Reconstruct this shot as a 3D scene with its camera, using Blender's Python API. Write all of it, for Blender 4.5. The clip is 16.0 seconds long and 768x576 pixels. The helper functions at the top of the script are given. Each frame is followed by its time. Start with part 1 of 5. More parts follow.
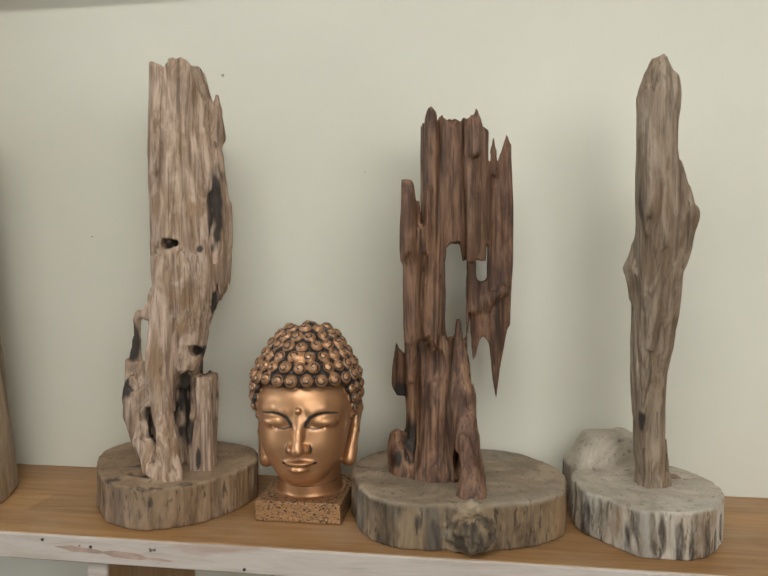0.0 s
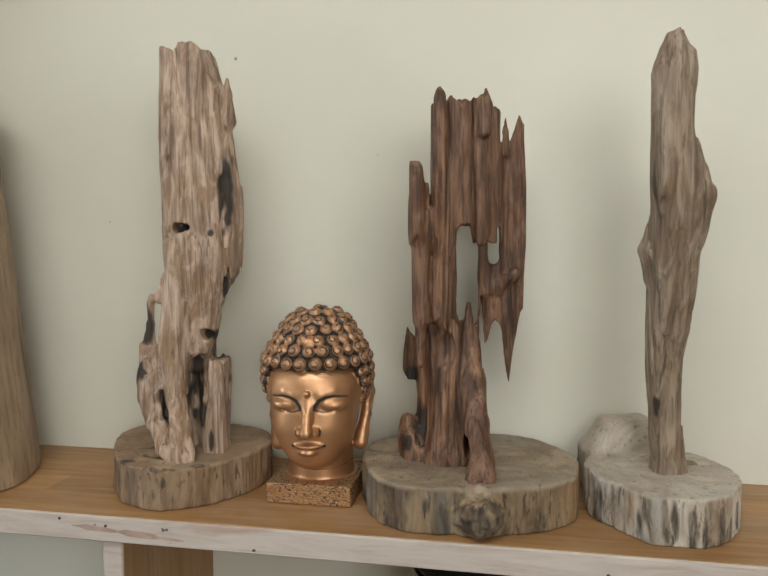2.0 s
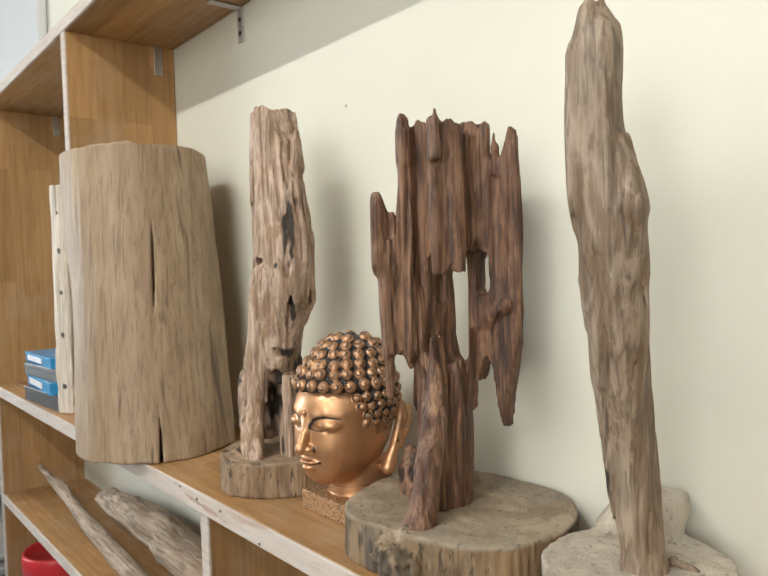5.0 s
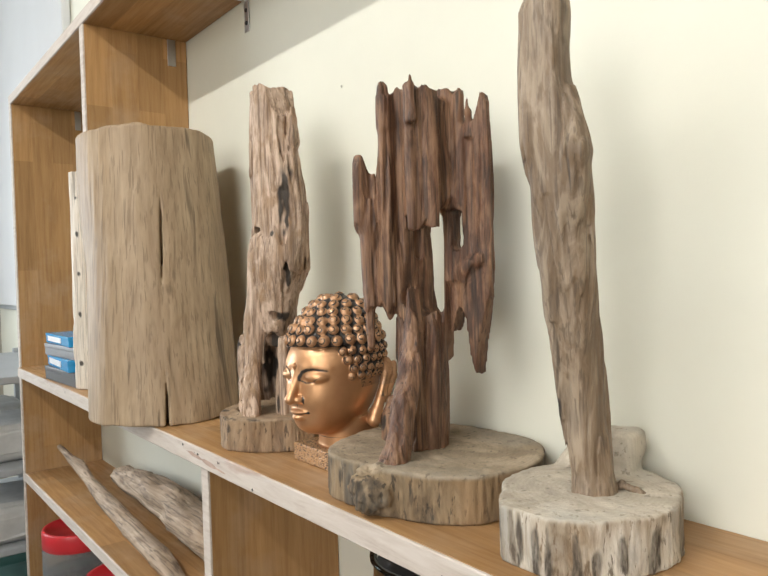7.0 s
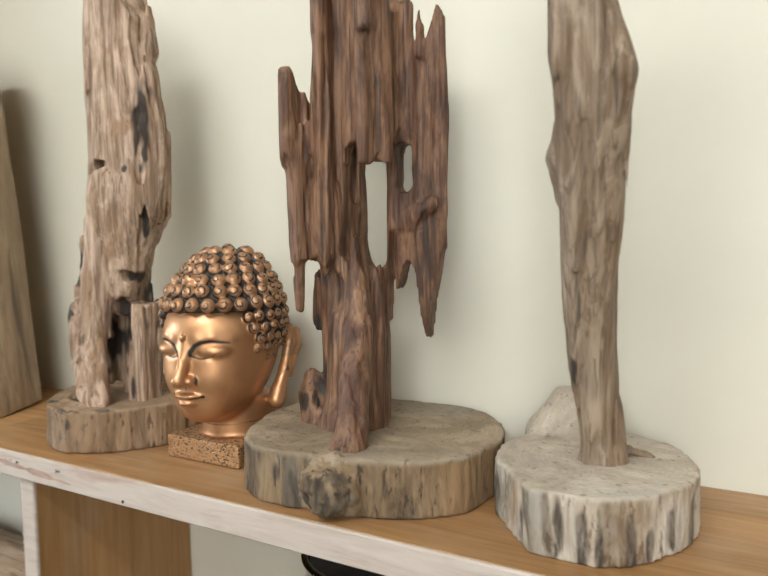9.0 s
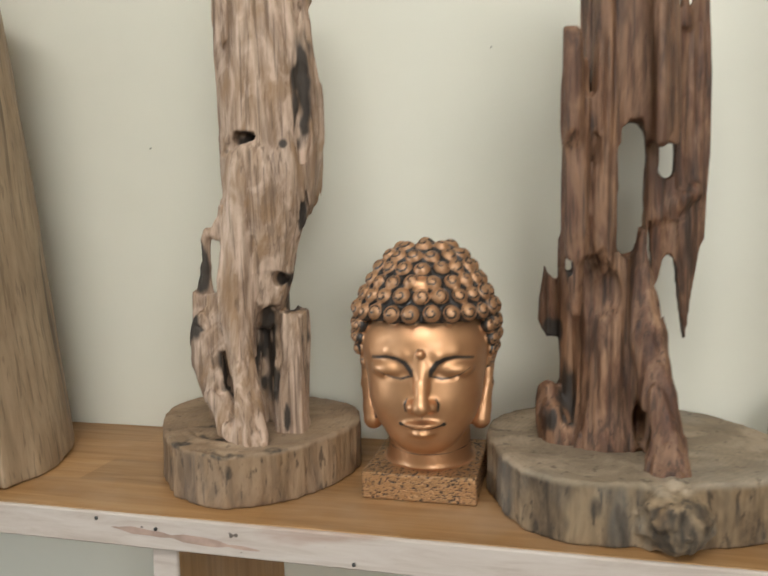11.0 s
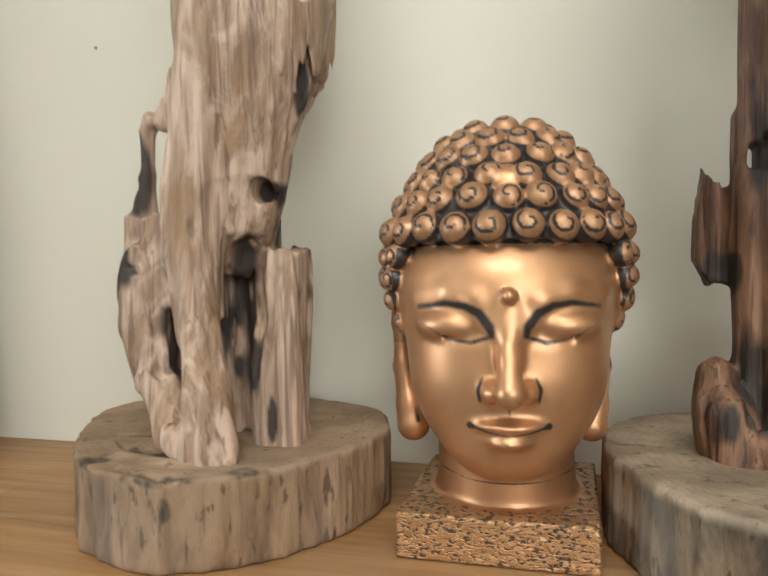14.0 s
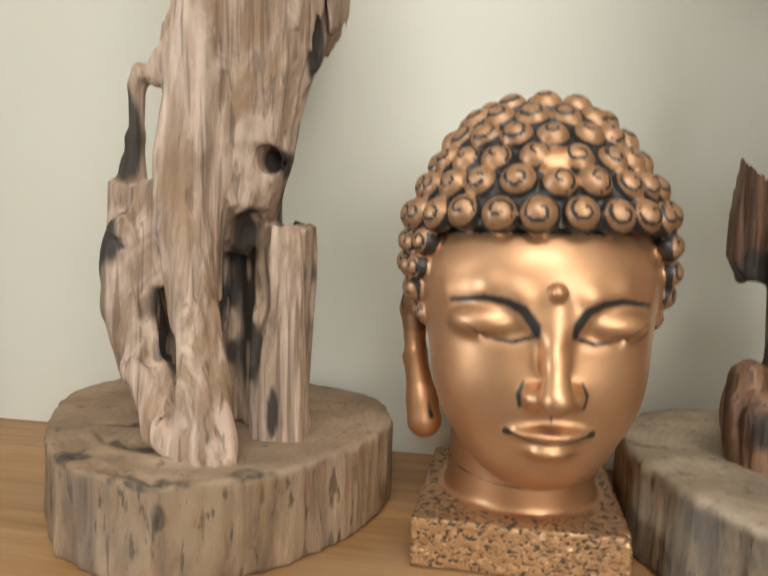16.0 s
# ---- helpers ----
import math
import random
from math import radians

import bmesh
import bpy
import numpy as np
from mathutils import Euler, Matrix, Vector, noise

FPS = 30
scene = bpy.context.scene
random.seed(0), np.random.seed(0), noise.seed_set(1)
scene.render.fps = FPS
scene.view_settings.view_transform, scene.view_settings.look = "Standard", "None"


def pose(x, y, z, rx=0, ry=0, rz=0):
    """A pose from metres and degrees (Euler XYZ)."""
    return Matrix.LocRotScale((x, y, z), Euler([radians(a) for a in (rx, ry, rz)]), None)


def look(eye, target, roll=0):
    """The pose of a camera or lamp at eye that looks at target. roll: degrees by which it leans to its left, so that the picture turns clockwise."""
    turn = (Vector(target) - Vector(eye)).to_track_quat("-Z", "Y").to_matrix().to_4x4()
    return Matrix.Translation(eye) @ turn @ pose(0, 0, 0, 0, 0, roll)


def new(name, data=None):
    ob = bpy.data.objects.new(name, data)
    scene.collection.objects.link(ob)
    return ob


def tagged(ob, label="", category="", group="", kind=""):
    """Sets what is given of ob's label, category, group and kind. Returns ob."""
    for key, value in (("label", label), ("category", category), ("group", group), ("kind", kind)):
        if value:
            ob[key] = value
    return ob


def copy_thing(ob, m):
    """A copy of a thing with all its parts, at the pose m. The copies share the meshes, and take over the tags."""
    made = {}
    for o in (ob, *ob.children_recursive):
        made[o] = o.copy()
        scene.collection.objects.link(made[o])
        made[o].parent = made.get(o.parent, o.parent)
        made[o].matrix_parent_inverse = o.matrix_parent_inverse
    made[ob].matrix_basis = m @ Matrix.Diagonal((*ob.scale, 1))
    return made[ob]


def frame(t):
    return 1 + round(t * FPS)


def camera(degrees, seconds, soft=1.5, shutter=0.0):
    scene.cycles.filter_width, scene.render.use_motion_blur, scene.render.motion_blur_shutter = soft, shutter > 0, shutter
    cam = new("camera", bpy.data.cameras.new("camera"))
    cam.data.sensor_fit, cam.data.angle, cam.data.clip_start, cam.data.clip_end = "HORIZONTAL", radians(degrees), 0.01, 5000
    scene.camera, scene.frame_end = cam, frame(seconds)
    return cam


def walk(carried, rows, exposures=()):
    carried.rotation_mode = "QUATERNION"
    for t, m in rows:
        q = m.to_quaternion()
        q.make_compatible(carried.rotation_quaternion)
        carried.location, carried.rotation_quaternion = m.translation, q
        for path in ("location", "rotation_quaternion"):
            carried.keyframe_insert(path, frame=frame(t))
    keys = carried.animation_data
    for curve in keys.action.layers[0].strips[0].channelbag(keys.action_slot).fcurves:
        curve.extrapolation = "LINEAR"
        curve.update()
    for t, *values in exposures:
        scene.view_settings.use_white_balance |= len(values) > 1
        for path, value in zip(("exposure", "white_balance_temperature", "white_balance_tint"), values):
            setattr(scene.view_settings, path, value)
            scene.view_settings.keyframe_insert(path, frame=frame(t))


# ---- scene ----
cam = camera(58.1, 16.0, shutter=0.5)
PATH = [
    (0, (0.205, -0.662, 1.489), (-0.088, 1.314, 1.404), -0.1),
    (0.5, (0.207, -0.658, 1.487), (-0.104, 1.316, 1.402), 0.1),
    (1, (0.21, -0.654, 1.483), (-0.101, 1.318, 1.364), 0.1),
    (1.5, (0.218, -0.655, 1.481), (-0.114, 1.315, 1.38), -0.4),
    (2, (0.23, -0.652, 1.486), (-0.159, 1.306, 1.36), -0.4),
    (2.5, (0.263, -0.652, 1.491), (-0.216, 1.288, 1.399), -1.9),
    (3, (0.349, -0.598, 1.498), (-0.294, 1.287, 1.314), -2.5),
    (3.5, (0.495, -0.475, 1.471), (-0.46, 1.275, 1.311), -1.5),
    (4, (0.602, -0.403, 1.489), (-0.671, 1.135, 1.365), -3.7),
    (4.2, (0.621, -0.396, 1.497), (-0.757, 1.049, 1.391), -4.0),
    (6.3, (0.721, -0.402, 1.445), (-0.86, 0.822, 1.389), -1.2),
    (6.5, (0.726, -0.398, 1.431), (-0.846, 0.837, 1.363), -1.8),
    (7, (0.741, -0.397, 1.438), (-0.836, 0.834, 1.4), -1.7),
    (7.5, (0.745, -0.435, 1.432), (-0.842, 0.781, 1.387), -1.9),
    (8, (0.701, -0.429, 1.412), (-0.712, 0.987, 1.375), -2.7),
    (8.2, (0.67, -0.428, 1.405), (-0.681, 1.046, 1.36), -2.7),
    (10.3, (0.203, -0.488, 1.452), (-0.27, 1.444, 1.248), 1.7),
    (10.5, (0.168, -0.5, 1.449), (-0.292, 1.437, 1.267), 1.4),
    (11, (0.113, -0.482, 1.433), (-0.373, 1.448, 1.24), -1.3),
    (11.5, (0.059, -0.455, 1.411), (-0.384, 1.479, 1.164), 0.3),
    (12, (0.008, -0.436, 1.414), (-0.403, 1.504, 1.155), 1.3),
    (12.5, (-0.003, -0.391, 1.396), (-0.346, 1.561, 1.13), 1.2),
    (13, (-0.006, -0.359, 1.384), (-0.442, 1.584, 1.197), -0.3),
    (13.5, (0.022, -0.307, 1.366), (-0.464, 1.628, 1.226), -1.5),
    (14, (0.037, -0.263, 1.347), (-0.486, 1.665, 1.264), -0.9),
    (14.5, (0.042, -0.234, 1.33), (-0.46, 1.699, 1.219), -1.2),
    (15, (0.044, -0.216, 1.316), (-0.441, 1.721, 1.201), -1.5),
    (15.5, (0.016, -0.229, 1.321), (-0.429, 1.715, 1.163), -1.3),
    (16, (-0.006, -0.24, 1.355), (-0.369, 1.719, 1.173), 1.4),
]
EXPOSURES = [(0.0, -0.30), (2.5, -0.30), (4.2, 0.1), (6.3, 0.42), (8.2, 0.4), (10.3, 0.0), (12.0, 0.05), (14.0, 0.22), (16.0, 0.30)]
walk(cam, [(t, look(eye, target, roll)) for t, eye, target, roll in PATH], EXPOSURES)

# ---- world and light ----
SHELF, WALL = 1.2, 0.22            # top of the main shelf, face of the back wall
world = bpy.data.worlds.new("sky")
scene.world = world
world.use_nodes = True
wn = world.node_tree
sky = wn.nodes.new("ShaderNodeTexSky")
sky.sky_type, sky.sun_disc = "NISHITA", False
sky.sun_elevation, sky.sun_rotation = radians(40), radians(200)
wn.nodes["Background"].inputs["Strength"].default_value = 0.12
wn.links.new(sky.outputs["Color"], wn.nodes["Background"].inputs["Color"])


def area_lamp(name, eye, target, sx, sy, watts, colour):
    data = bpy.data.lights.new(name, "AREA")
    data.shape, data.size, data.size_y, data.energy, data.color = "RECTANGLE", sx, sy, watts, colour
    ob = new(name, data)
    ob.matrix_world = look(eye, target)
    return ob


# daylight in the two window openings, and the ceiling tube
area_lamp("window_light", (-3.16, -1.45, 1.75), (0.0, 0.1, 1.45), 1.2, 1.3, 40, (0.86, 0.94, 1.0))
area_lamp("window_light", (1.4, -2.54, 2.02), (0.6, 0.2, 1.45), 1.55, 1.4, 36, (1.0, 0.98, 0.92))
area_lamp("tube_light", (0.1, -1.38, 2.82), (0.1, 0.2, 1.5), 1.2, 0.03, 17, (1.0, 0.98, 0.93))

# ---- materials ----


def material(name, rough=0.6, metal=0.0):
    m = bpy.data.materials.new(name)
    m.use_nodes = True
    b = m.node_tree.nodes["Principled BSDF"]
    b.inputs["Roughness"].default_value, b.inputs["Metallic"].default_value = rough, metal
    return m, m.node_tree, b


def coords(nt, scale=(1, 1, 1), object_space=True, turn=(0, 0, 0)):
    tc = nt.nodes.new("ShaderNodeTexCoord")
    mp = nt.nodes.new("ShaderNodeMapping")
    mp.inputs["Scale"].default_value = scale
    mp.inputs["Rotation"].default_value = turn
    nt.links.new(tc.outputs["Object"], mp.inputs["Vector"])
    return mp.outputs["Vector"]


def noise_tex(nt, vec, scale, detail=5, rough=0.6, distort=0.0):
    n = nt.nodes.new("ShaderNodeTexNoise")
    n.inputs["Scale"].default_value, n.inputs["Detail"].default_value = scale, detail
    n.inputs["Roughness"].default_value, n.inputs["Distortion"].default_value = rough, distort
    nt.links.new(vec, n.inputs["Vector"])
    return n.outputs["Fac"]


def ramp(nt, fac, stops):
    r = nt.nodes.new("ShaderNodeValToRGB")
    el = r.color_ramp.elements
    while len(el) < len(stops):
        el.new(0.5)
    for e, (p, c) in zip(el, stops):
        e.position, e.color = p, (*c, 1) if len(c) == 3 else c
    nt.links.new(fac, r.inputs["Fac"])
    return r.outputs["Color"]


def mix(nt, a, b, fac, kind="MIX"):
    n = nt.nodes.new("ShaderNodeMix")
    n.data_type, n.blend_type = "RGBA", kind
    for sock, v in ((n.inputs[6], a), (n.inputs[7], b), (n.inputs[0], fac)):
        if isinstance(v, (int, float)):
            sock.default_value = v
        elif isinstance(v, tuple):
            sock.default_value = (*v, 1)
        else:
            nt.links.new(v, sock)
    return n.outputs[2]


def math_node(nt, op, a, b=0.0):
    n = nt.nodes.new("ShaderNodeMath")
    n.operation = op
    n.use_clamp = op in ("ADD", "MULTIPLY")
    for sock, v in zip(n.inputs, (a, b)):
        if isinstance(v, (int, float)):
            sock.default_value = v
        else:
            nt.links.new(v, sock)
    return n.outputs[0]


def attribute(nt, name):
    a = nt.nodes.new("ShaderNodeAttribute")
    a.attribute_name = name
    return a.outputs["Fac"]


def bump(nt, b, height, strength=0.4, distance=0.002):
    n = nt.nodes.new("ShaderNodeBump")
    n.inputs["Strength"].default_value, n.inputs["Distance"].default_value = strength, distance
    nt.links.new(height, n.inputs["Height"])
    nt.links.new(n.outputs["Normal"], b.inputs["Normal"])


def weathered_wood(name, dark, mid, light, stain, rough=0.75, fine=190, relief=0.5, patch=14, along="z", cream=None, calm=0.0):
    """Old wood: long streaks up the grain, blotches, and black where a mesh attribute marks it."""
    m, nt, b = material(name, rough)
    run = lambda k: (1, 1, k) if along == "z" else (k, 1, 1)
    long = coords(nt, run(0.07))
    streak = noise_tex(nt, long, fine, 6, 0.65, 0.6)
    broad = noise_tex(nt, coords(nt, run(0.22)), patch * 3, 4, 0.6, 1.2)
    blot = noise_tex(nt, coords(nt, run(0.5)), patch, 3, 0.5, 0.8)
    col = ramp(nt, streak, [(0.38 - calm, dark), (0.50, mid), (0.60 + calm, light)])
    col2 = ramp(nt, broad, [(0.40 - calm, dark), (0.50, mid), (0.60 + calm, light)])
    col = mix(nt, col, col2, 0.5)
    col = mix(nt, col, stain, math_node(nt, "MULTIPLY", ramp(nt, blot, [(0.45, (0, 0, 0)), (0.7, (1, 1, 1))]), 0.65))
    if cream:
        wander = noise_tex(nt, coords(nt, run(0.32)), 30, 4, 0.6, 2.2)
        col = mix(nt, col, cream, math_node(nt, "MULTIPLY", ramp(nt, wander, [(0.50, (0, 0, 0)), (0.60, (1, 1, 1))]), 0.6))
        col = mix(nt, col, stain, math_node(nt, "MULTIPLY", ramp(nt, wander, [(0.36, (1, 1, 1)), (0.46, (0, 0, 0))]), 0.55))
    crack = ramp(nt, noise_tex(nt, coords(nt, run(0.05)), fine * 0.45, 3, 0.5, 0.4), [(0.30, (1, 1, 1)), (0.36, (0, 0, 0))])
    col = mix(nt, col, tuple(c * 0.3 for c in dark), math_node(nt, "MULTIPLY", crack, 0.75))
    hair = ramp(nt, noise_tex(nt, coords(nt, run(0.035)), fine * 2.4, 2, 0.5, 0.3), [(0.36, (1, 1, 1)), (0.44, (0, 0, 0))])
    col = mix(nt, col, tuple(c * 0.55 for c in dark), math_node(nt, "MULTIPLY", hair, 0.6 - 2.5 * calm))
    # grooves coloured darker: grain tone plus the grooves' shade painted in
    col = mix(nt, col, tuple(c * 0.8 for c in dark), math_node(nt, "MULTIPLY", attribute(nt, "furrow_shade"), 0.6 - 3.0 * calm))
    col = mix(nt, col, (0.018, 0.014, 0.011), attribute(nt, "dark_spots"))
    nt.links.new(col, b.inputs["Base Color"])
    bump(nt, b, math_node(nt, "ADD", math_node(nt, "MULTIPLY", streak, 0.6), math_node(nt, "MULTIPLY", broad, 0.4)), relief, 0.003)
    return m


def board_wood(name, tint=(1, 1, 1), along="x", joint=0.32, strip=0.055, rough=0.42):
    """Finger-jointed rubberwood: staves of slightly different tone with fine grain along them."""
    m, nt, b = material(name, rough)
    turn = {"x": (0, 0, 0), "z": (0, radians(90), 0)}[along]
    tc = nt.nodes.new("ShaderNodeTexCoord")
    sep = nt.nodes.new("ShaderNodeSeparateXYZ")
    nt.links.new(tc.outputs["Object"], sep.inputs[0])
    com = nt.nodes.new("ShaderNodeCombineXYZ")
    nt.links.new(sep.outputs["X" if along == "x" else "Z"], com.inputs[0])
    nt.links.new(sep.outputs["Y"], com.inputs[1])
    vec = com.outputs[0]
    br = nt.nodes.new("ShaderNodeTexBrick")
    br.offset, br.squash = 0.37, 1.0
    for k, v in (("Color1", (0.30, 0.30, 0.30, 1)), ("Color2", (0.75, 0.75, 0.75, 1)), ("Mortar", (0.4, 0.4, 0.4, 1)), ("Scale", 1.0), ("Mortar Size", 0.0), ("Bias", 0.0), ("Brick Width", joint), ("Row Height", strip)):
        br.inputs[k].default_value = v
    nt.links.new(vec, br.inputs["Vector"])
    st = nt.nodes.new("ShaderNodeMapping")
    st.inputs["Scale"].default_value = (0.06, 1, 1)
    nt.links.new(vec, st.inputs["Vector"])
    grain = noise_tex(nt, st.outputs[0], 120, 6, 0.65, 0.8)
    figure = noise_tex(nt, st.outputs[0], 34, 4, 0.6, 2.0)
    c1 = ramp(nt, grain, [(0.3, (0.34, 0.19, 0.08)), (0.52, (0.48, 0.29, 0.13)), (0.72, (0.56, 0.365, 0.185))])
    c2 = ramp(nt, figure, [(0.34, (0.32, 0.175, 0.07)), (0.55, (0.49, 0.30, 0.14)), (0.75, (0.57, 0.375, 0.19))])
    col = mix(nt, c1, c2, 0.5)
    tone = ramp(nt, br.outputs["Color"], [(0.25, (0.74, 0.70, 0.64)), (0.8, (1.12, 1.08, 1.02))])
    col = mix(nt, col, tone, 1.0, "MULTIPLY")
    col = mix(nt, col, tint, 1.0, "MULTIPLY")
    dust = noise_tex(nt, coords(nt), 9, 4, 0.6)
    col = mix(nt, col, (0.55, 0.47, 0.38), math_node(nt, "MULTIPLY", ramp(nt, dust, [(0.5, (0, 0, 0)), (0.75, (1, 1, 1))]), 0.25))
    nt.links.new(col, b.inputs["Base Color"])
    nt.links.new(ramp(nt, grain, [(0.3, (rough + 0.12,) * 3), (0.7, (rough - 0.06,) * 3)]), b.inputs["Roughness"])
    bump(nt, b, grain, 0.15, 0.001)
    return m


def painted(name, colour, rough=0.6, spread=0.08, scale=6, relief=0.15, fine=260):
    m, nt, b = material(name, rough)
    v = coords(nt)
    a = noise_tex(nt, v, scale, 5, 0.6)
    lo = tuple(max(0, c * (1 - spread)) for c in colour)
    hi = tuple(min(1, c * (1 + spread * 0.6)) for c in colour)
    nt.links.new(ramp(nt, a, [(0.3, lo), (0.7, hi)]), b.inputs["Base Color"])
    f = noise_tex(nt, v, fine, 4, 0.6)
    bump(nt, b, math_node(nt, "ADD", math_node(nt, "MULTIPLY", f, 0.4), math_node(nt, "MULTIPLY", noise_tex(nt, v, scale * 5, 3), 0.6)), relief, 0.002)
    return m


def pale_edge(name):
    """Raw, dusty pale edge of a board with reddish stains and dark pin knots."""
    m, nt, b = material(name, 0.7)
    v = coords(nt, (0.12, 1, 1))
    g = noise_tex(nt, v, 110, 6, 0.65, 0.6)
    col = ramp(nt, g, [(0.3, (0.44, 0.365, 0.31)), (0.5, (0.53, 0.46, 0.405)), (0.72, (0.59, 0.53, 0.48))])
    s = noise_tex(nt, coords(nt, (0.25, 1, 1)), 13, 4, 0.6, 0.5)
    col = mix(nt, col, (0.36, 0.22, 0.16), math_node(nt, "MULTIPLY", ramp(nt, s, [(0.60, (0, 0, 0)), (0.70, (1, 1, 1))]), 0.6))
    p = noise_tex(nt, coords(nt), 75, 2, 0.5)
    col = mix(nt, col, (0.08, 0.06, 0.05), math_node(nt, "MULTIPLY", ramp(nt, p, [(0.735, (0, 0, 0)), (0.76, (1, 1, 1))]), 0.9))
    nt.links.new(col, b.inputs["Base Color"])
    bump(nt, b, g, 0.3, 0.001)
    return m


def stump_wood(name, bark_dark, bark_mid, bark_light, face_a, face_b, grey):
    """Cut slice: radial end grain on the cut faces, streaked weathered bark round the side."""
    m, nt, b = material(name, 0.8)
    long = coords(nt, (1, 1, 0.25))
    streak = noise_tex(nt, long, 60, 6, 0.65, 0.5)
    patch = noise_tex(nt, coords(nt, (1, 1, 0.3)), 26, 4, 0.6, 0.9)
    side = mix(nt, ramp(nt, streak, [(0.40, bark_dark), (0.50, bark_mid), (0.60, bark_light)]), ramp(nt, patch, [(0.40, bark_dark), (0.48, bark_mid), (0.58, bark_light)]), 0.55)
    fine = noise_tex(nt, long, 210, 4, 0.6, 0.3)
    side = mix(nt, side, bark_dark, math_node(nt, "MULTIPLY", ramp(nt, fine, [(0.36, (1, 1, 1)), (0.43, (0, 0, 0))]), 0.8))
    tint = noise_tex(nt, coords(nt, (1, 1, 0.4)), 15, 3, 0.5, 0.6)
    side = mix(nt, side, (0.30, 0.18, 0.085), math_node(nt, "MULTIPLY", ramp(nt, tint, [(0.5, (0, 0, 0)), (0.62, (1, 1, 1))]), 0.5))
    side = mix(nt, side, tuple(1.25 * c for c in grey), math_node(nt, "MULTIPLY", ramp(nt, tint, [(0.34, (1, 1, 1)), (0.44, (0, 0, 0))]), 0.3))
    spots = ramp(nt, noise_tex(nt, coords(nt), 130, 3, 0.6), [(0.33, (1, 1, 1)), (0.40, (0, 0, 0))])
    v = coords(nt)
    blot = noise_tex(nt, v, 17, 5, 0.65, 0.8)
    top = ramp(nt, blot, [(0.30, tuple(c * 0.7 for c in face_a)), (0.46, face_a), (0.62, face_b)])
    w = nt.nodes.new("ShaderNodeTexWave")
    w.wave_type, w.rings_direction = "RINGS", "Z"
    w.inputs["Scale"].default_value, w.inputs["Distortion"].default_value, w.inputs["Detail"].default_value, w.inputs["Detail Scale"].default_value = 75, 5, 3, 12
    nt.links.new(v, w.inputs["Vector"])
    top = mix(nt, top, tuple(c * 0.62 for c in face_a), math_node(nt, "MULTIPLY", w.outputs["Fac"], 0.22))
    top = mix(nt, top, grey, math_node(nt, "MULTIPLY", ramp(nt, noise_tex(nt, v, 9, 4, 0.6), [(0.52, (0, 0, 0)), (0.68, (1, 1, 1))]), 0.5))
    top = mix(nt, top, bark_dark, math_node(nt, "MULTIPLY", spots, 0.5))
    col = mix(nt, side, top, attribute(nt, "cut"))
    col = mix(nt, col, (0.05, 0.039, 0.029), math_node(nt, "MULTIPLY", attribute(nt, "dark_spots"), math_node(nt, "ADD", ramp(nt, fine, [(0.40, (1, 1, 1)), (0.60, (0.55, 0.55, 0.55))]), 0.05)))
    nt.links.new(col, b.inputs["Base Color"])
    bump(nt, b, math_node(nt, "ADD", math_node(nt, "MULTIPLY", streak, 0.5), math_node(nt, "MULTIPLY", fine, 0.5)), 0.7, 0.003)
    return m


WALL_PAINT = painted("cream_wall_paint", (0.71, 0.70, 0.605), 0.75, 0.05, 3.0, 0.12, 160)
# unseen walls and floor are coloured darker to hold down bounced fill light
DIMMED_ROOM_PAINT = painted("dimmed_room_paint", (0.40, 0.37, 0.31), 0.8, 0.05, 2.0)
CEILING_PAINT = painted("ceiling_paint", (0.78, 0.78, 0.75), 0.8, 0.03, 2.0)
FLOOR_TILE = painted("floor_tile", (0.17, 0.15, 0.13), 0.4, 0.15, 3.0)
BOARD_X = board_wood("rubberwood_board", along="x", tint=(0.90, 0.86, 0.82))
BOARD_Z = board_wood("rubberwood_upright", along="z", tint=(0.92, 0.9, 0.86))
EDGE = pale_edge("pale_board_edge")
TAN_DRIFT = weathered_wood("tan_driftwood", (0.15, 0.090, 0.055), (0.43, 0.305, 0.22), (0.63, 0.49, 0.385), (0.26, 0.15, 0.07), 0.7, 120, 0.8, 20, cream=(0.65, 0.49, 0.385), calm=0.03)
BROWN_DRIFT = weathered_wood("dark_red_driftwood", (0.035, 0.015, 0.008), (0.175, 0.083, 0.043), (0.33, 0.19, 0.11), (0.085, 0.030, 0.013), 0.55, 150, 1.0, 16, cream=(0.25, 0.135, 0.075))
GREY_DRIFT = weathered_wood("grey_driftwood", (0.10, 0.066, 0.042), (0.25, 0.18, 0.12), (0.44, 0.35, 0.265), (0.17, 0.105, 0.055), 0.55, 140, 0.8, 14, cream=(0.37, 0.29, 0.21), calm=0.06)
LOG_WOOD = weathered_wood("pale_log_wood", (0.25, 0.17, 0.10), (0.36, 0.26, 0.165), (0.44, 0.33, 0.215), (0.26, 0.175, 0.105), 0.6, 110, 0.35, 9, calm=0.05)
STUMP_A = stump_wood("brown_stump_wood", (0.060, 0.038, 0.022), (0.215, 0.136, 0.078), (0.325, 0.222, 0.136), (0.275, 0.185, 0.112), (0.375, 0.268, 0.172), (0.235, 0.18, 0.135))
STUMP_B = stump_wood("streaked_stump_wood", (0.032, 0.023, 0.016), (0.150, 0.102, 0.058), (0.300, 0.215, 0.128), (0.265, 0.205, 0.138), (0.40, 0.315, 0.222), (0.20, 0.19, 0.165))
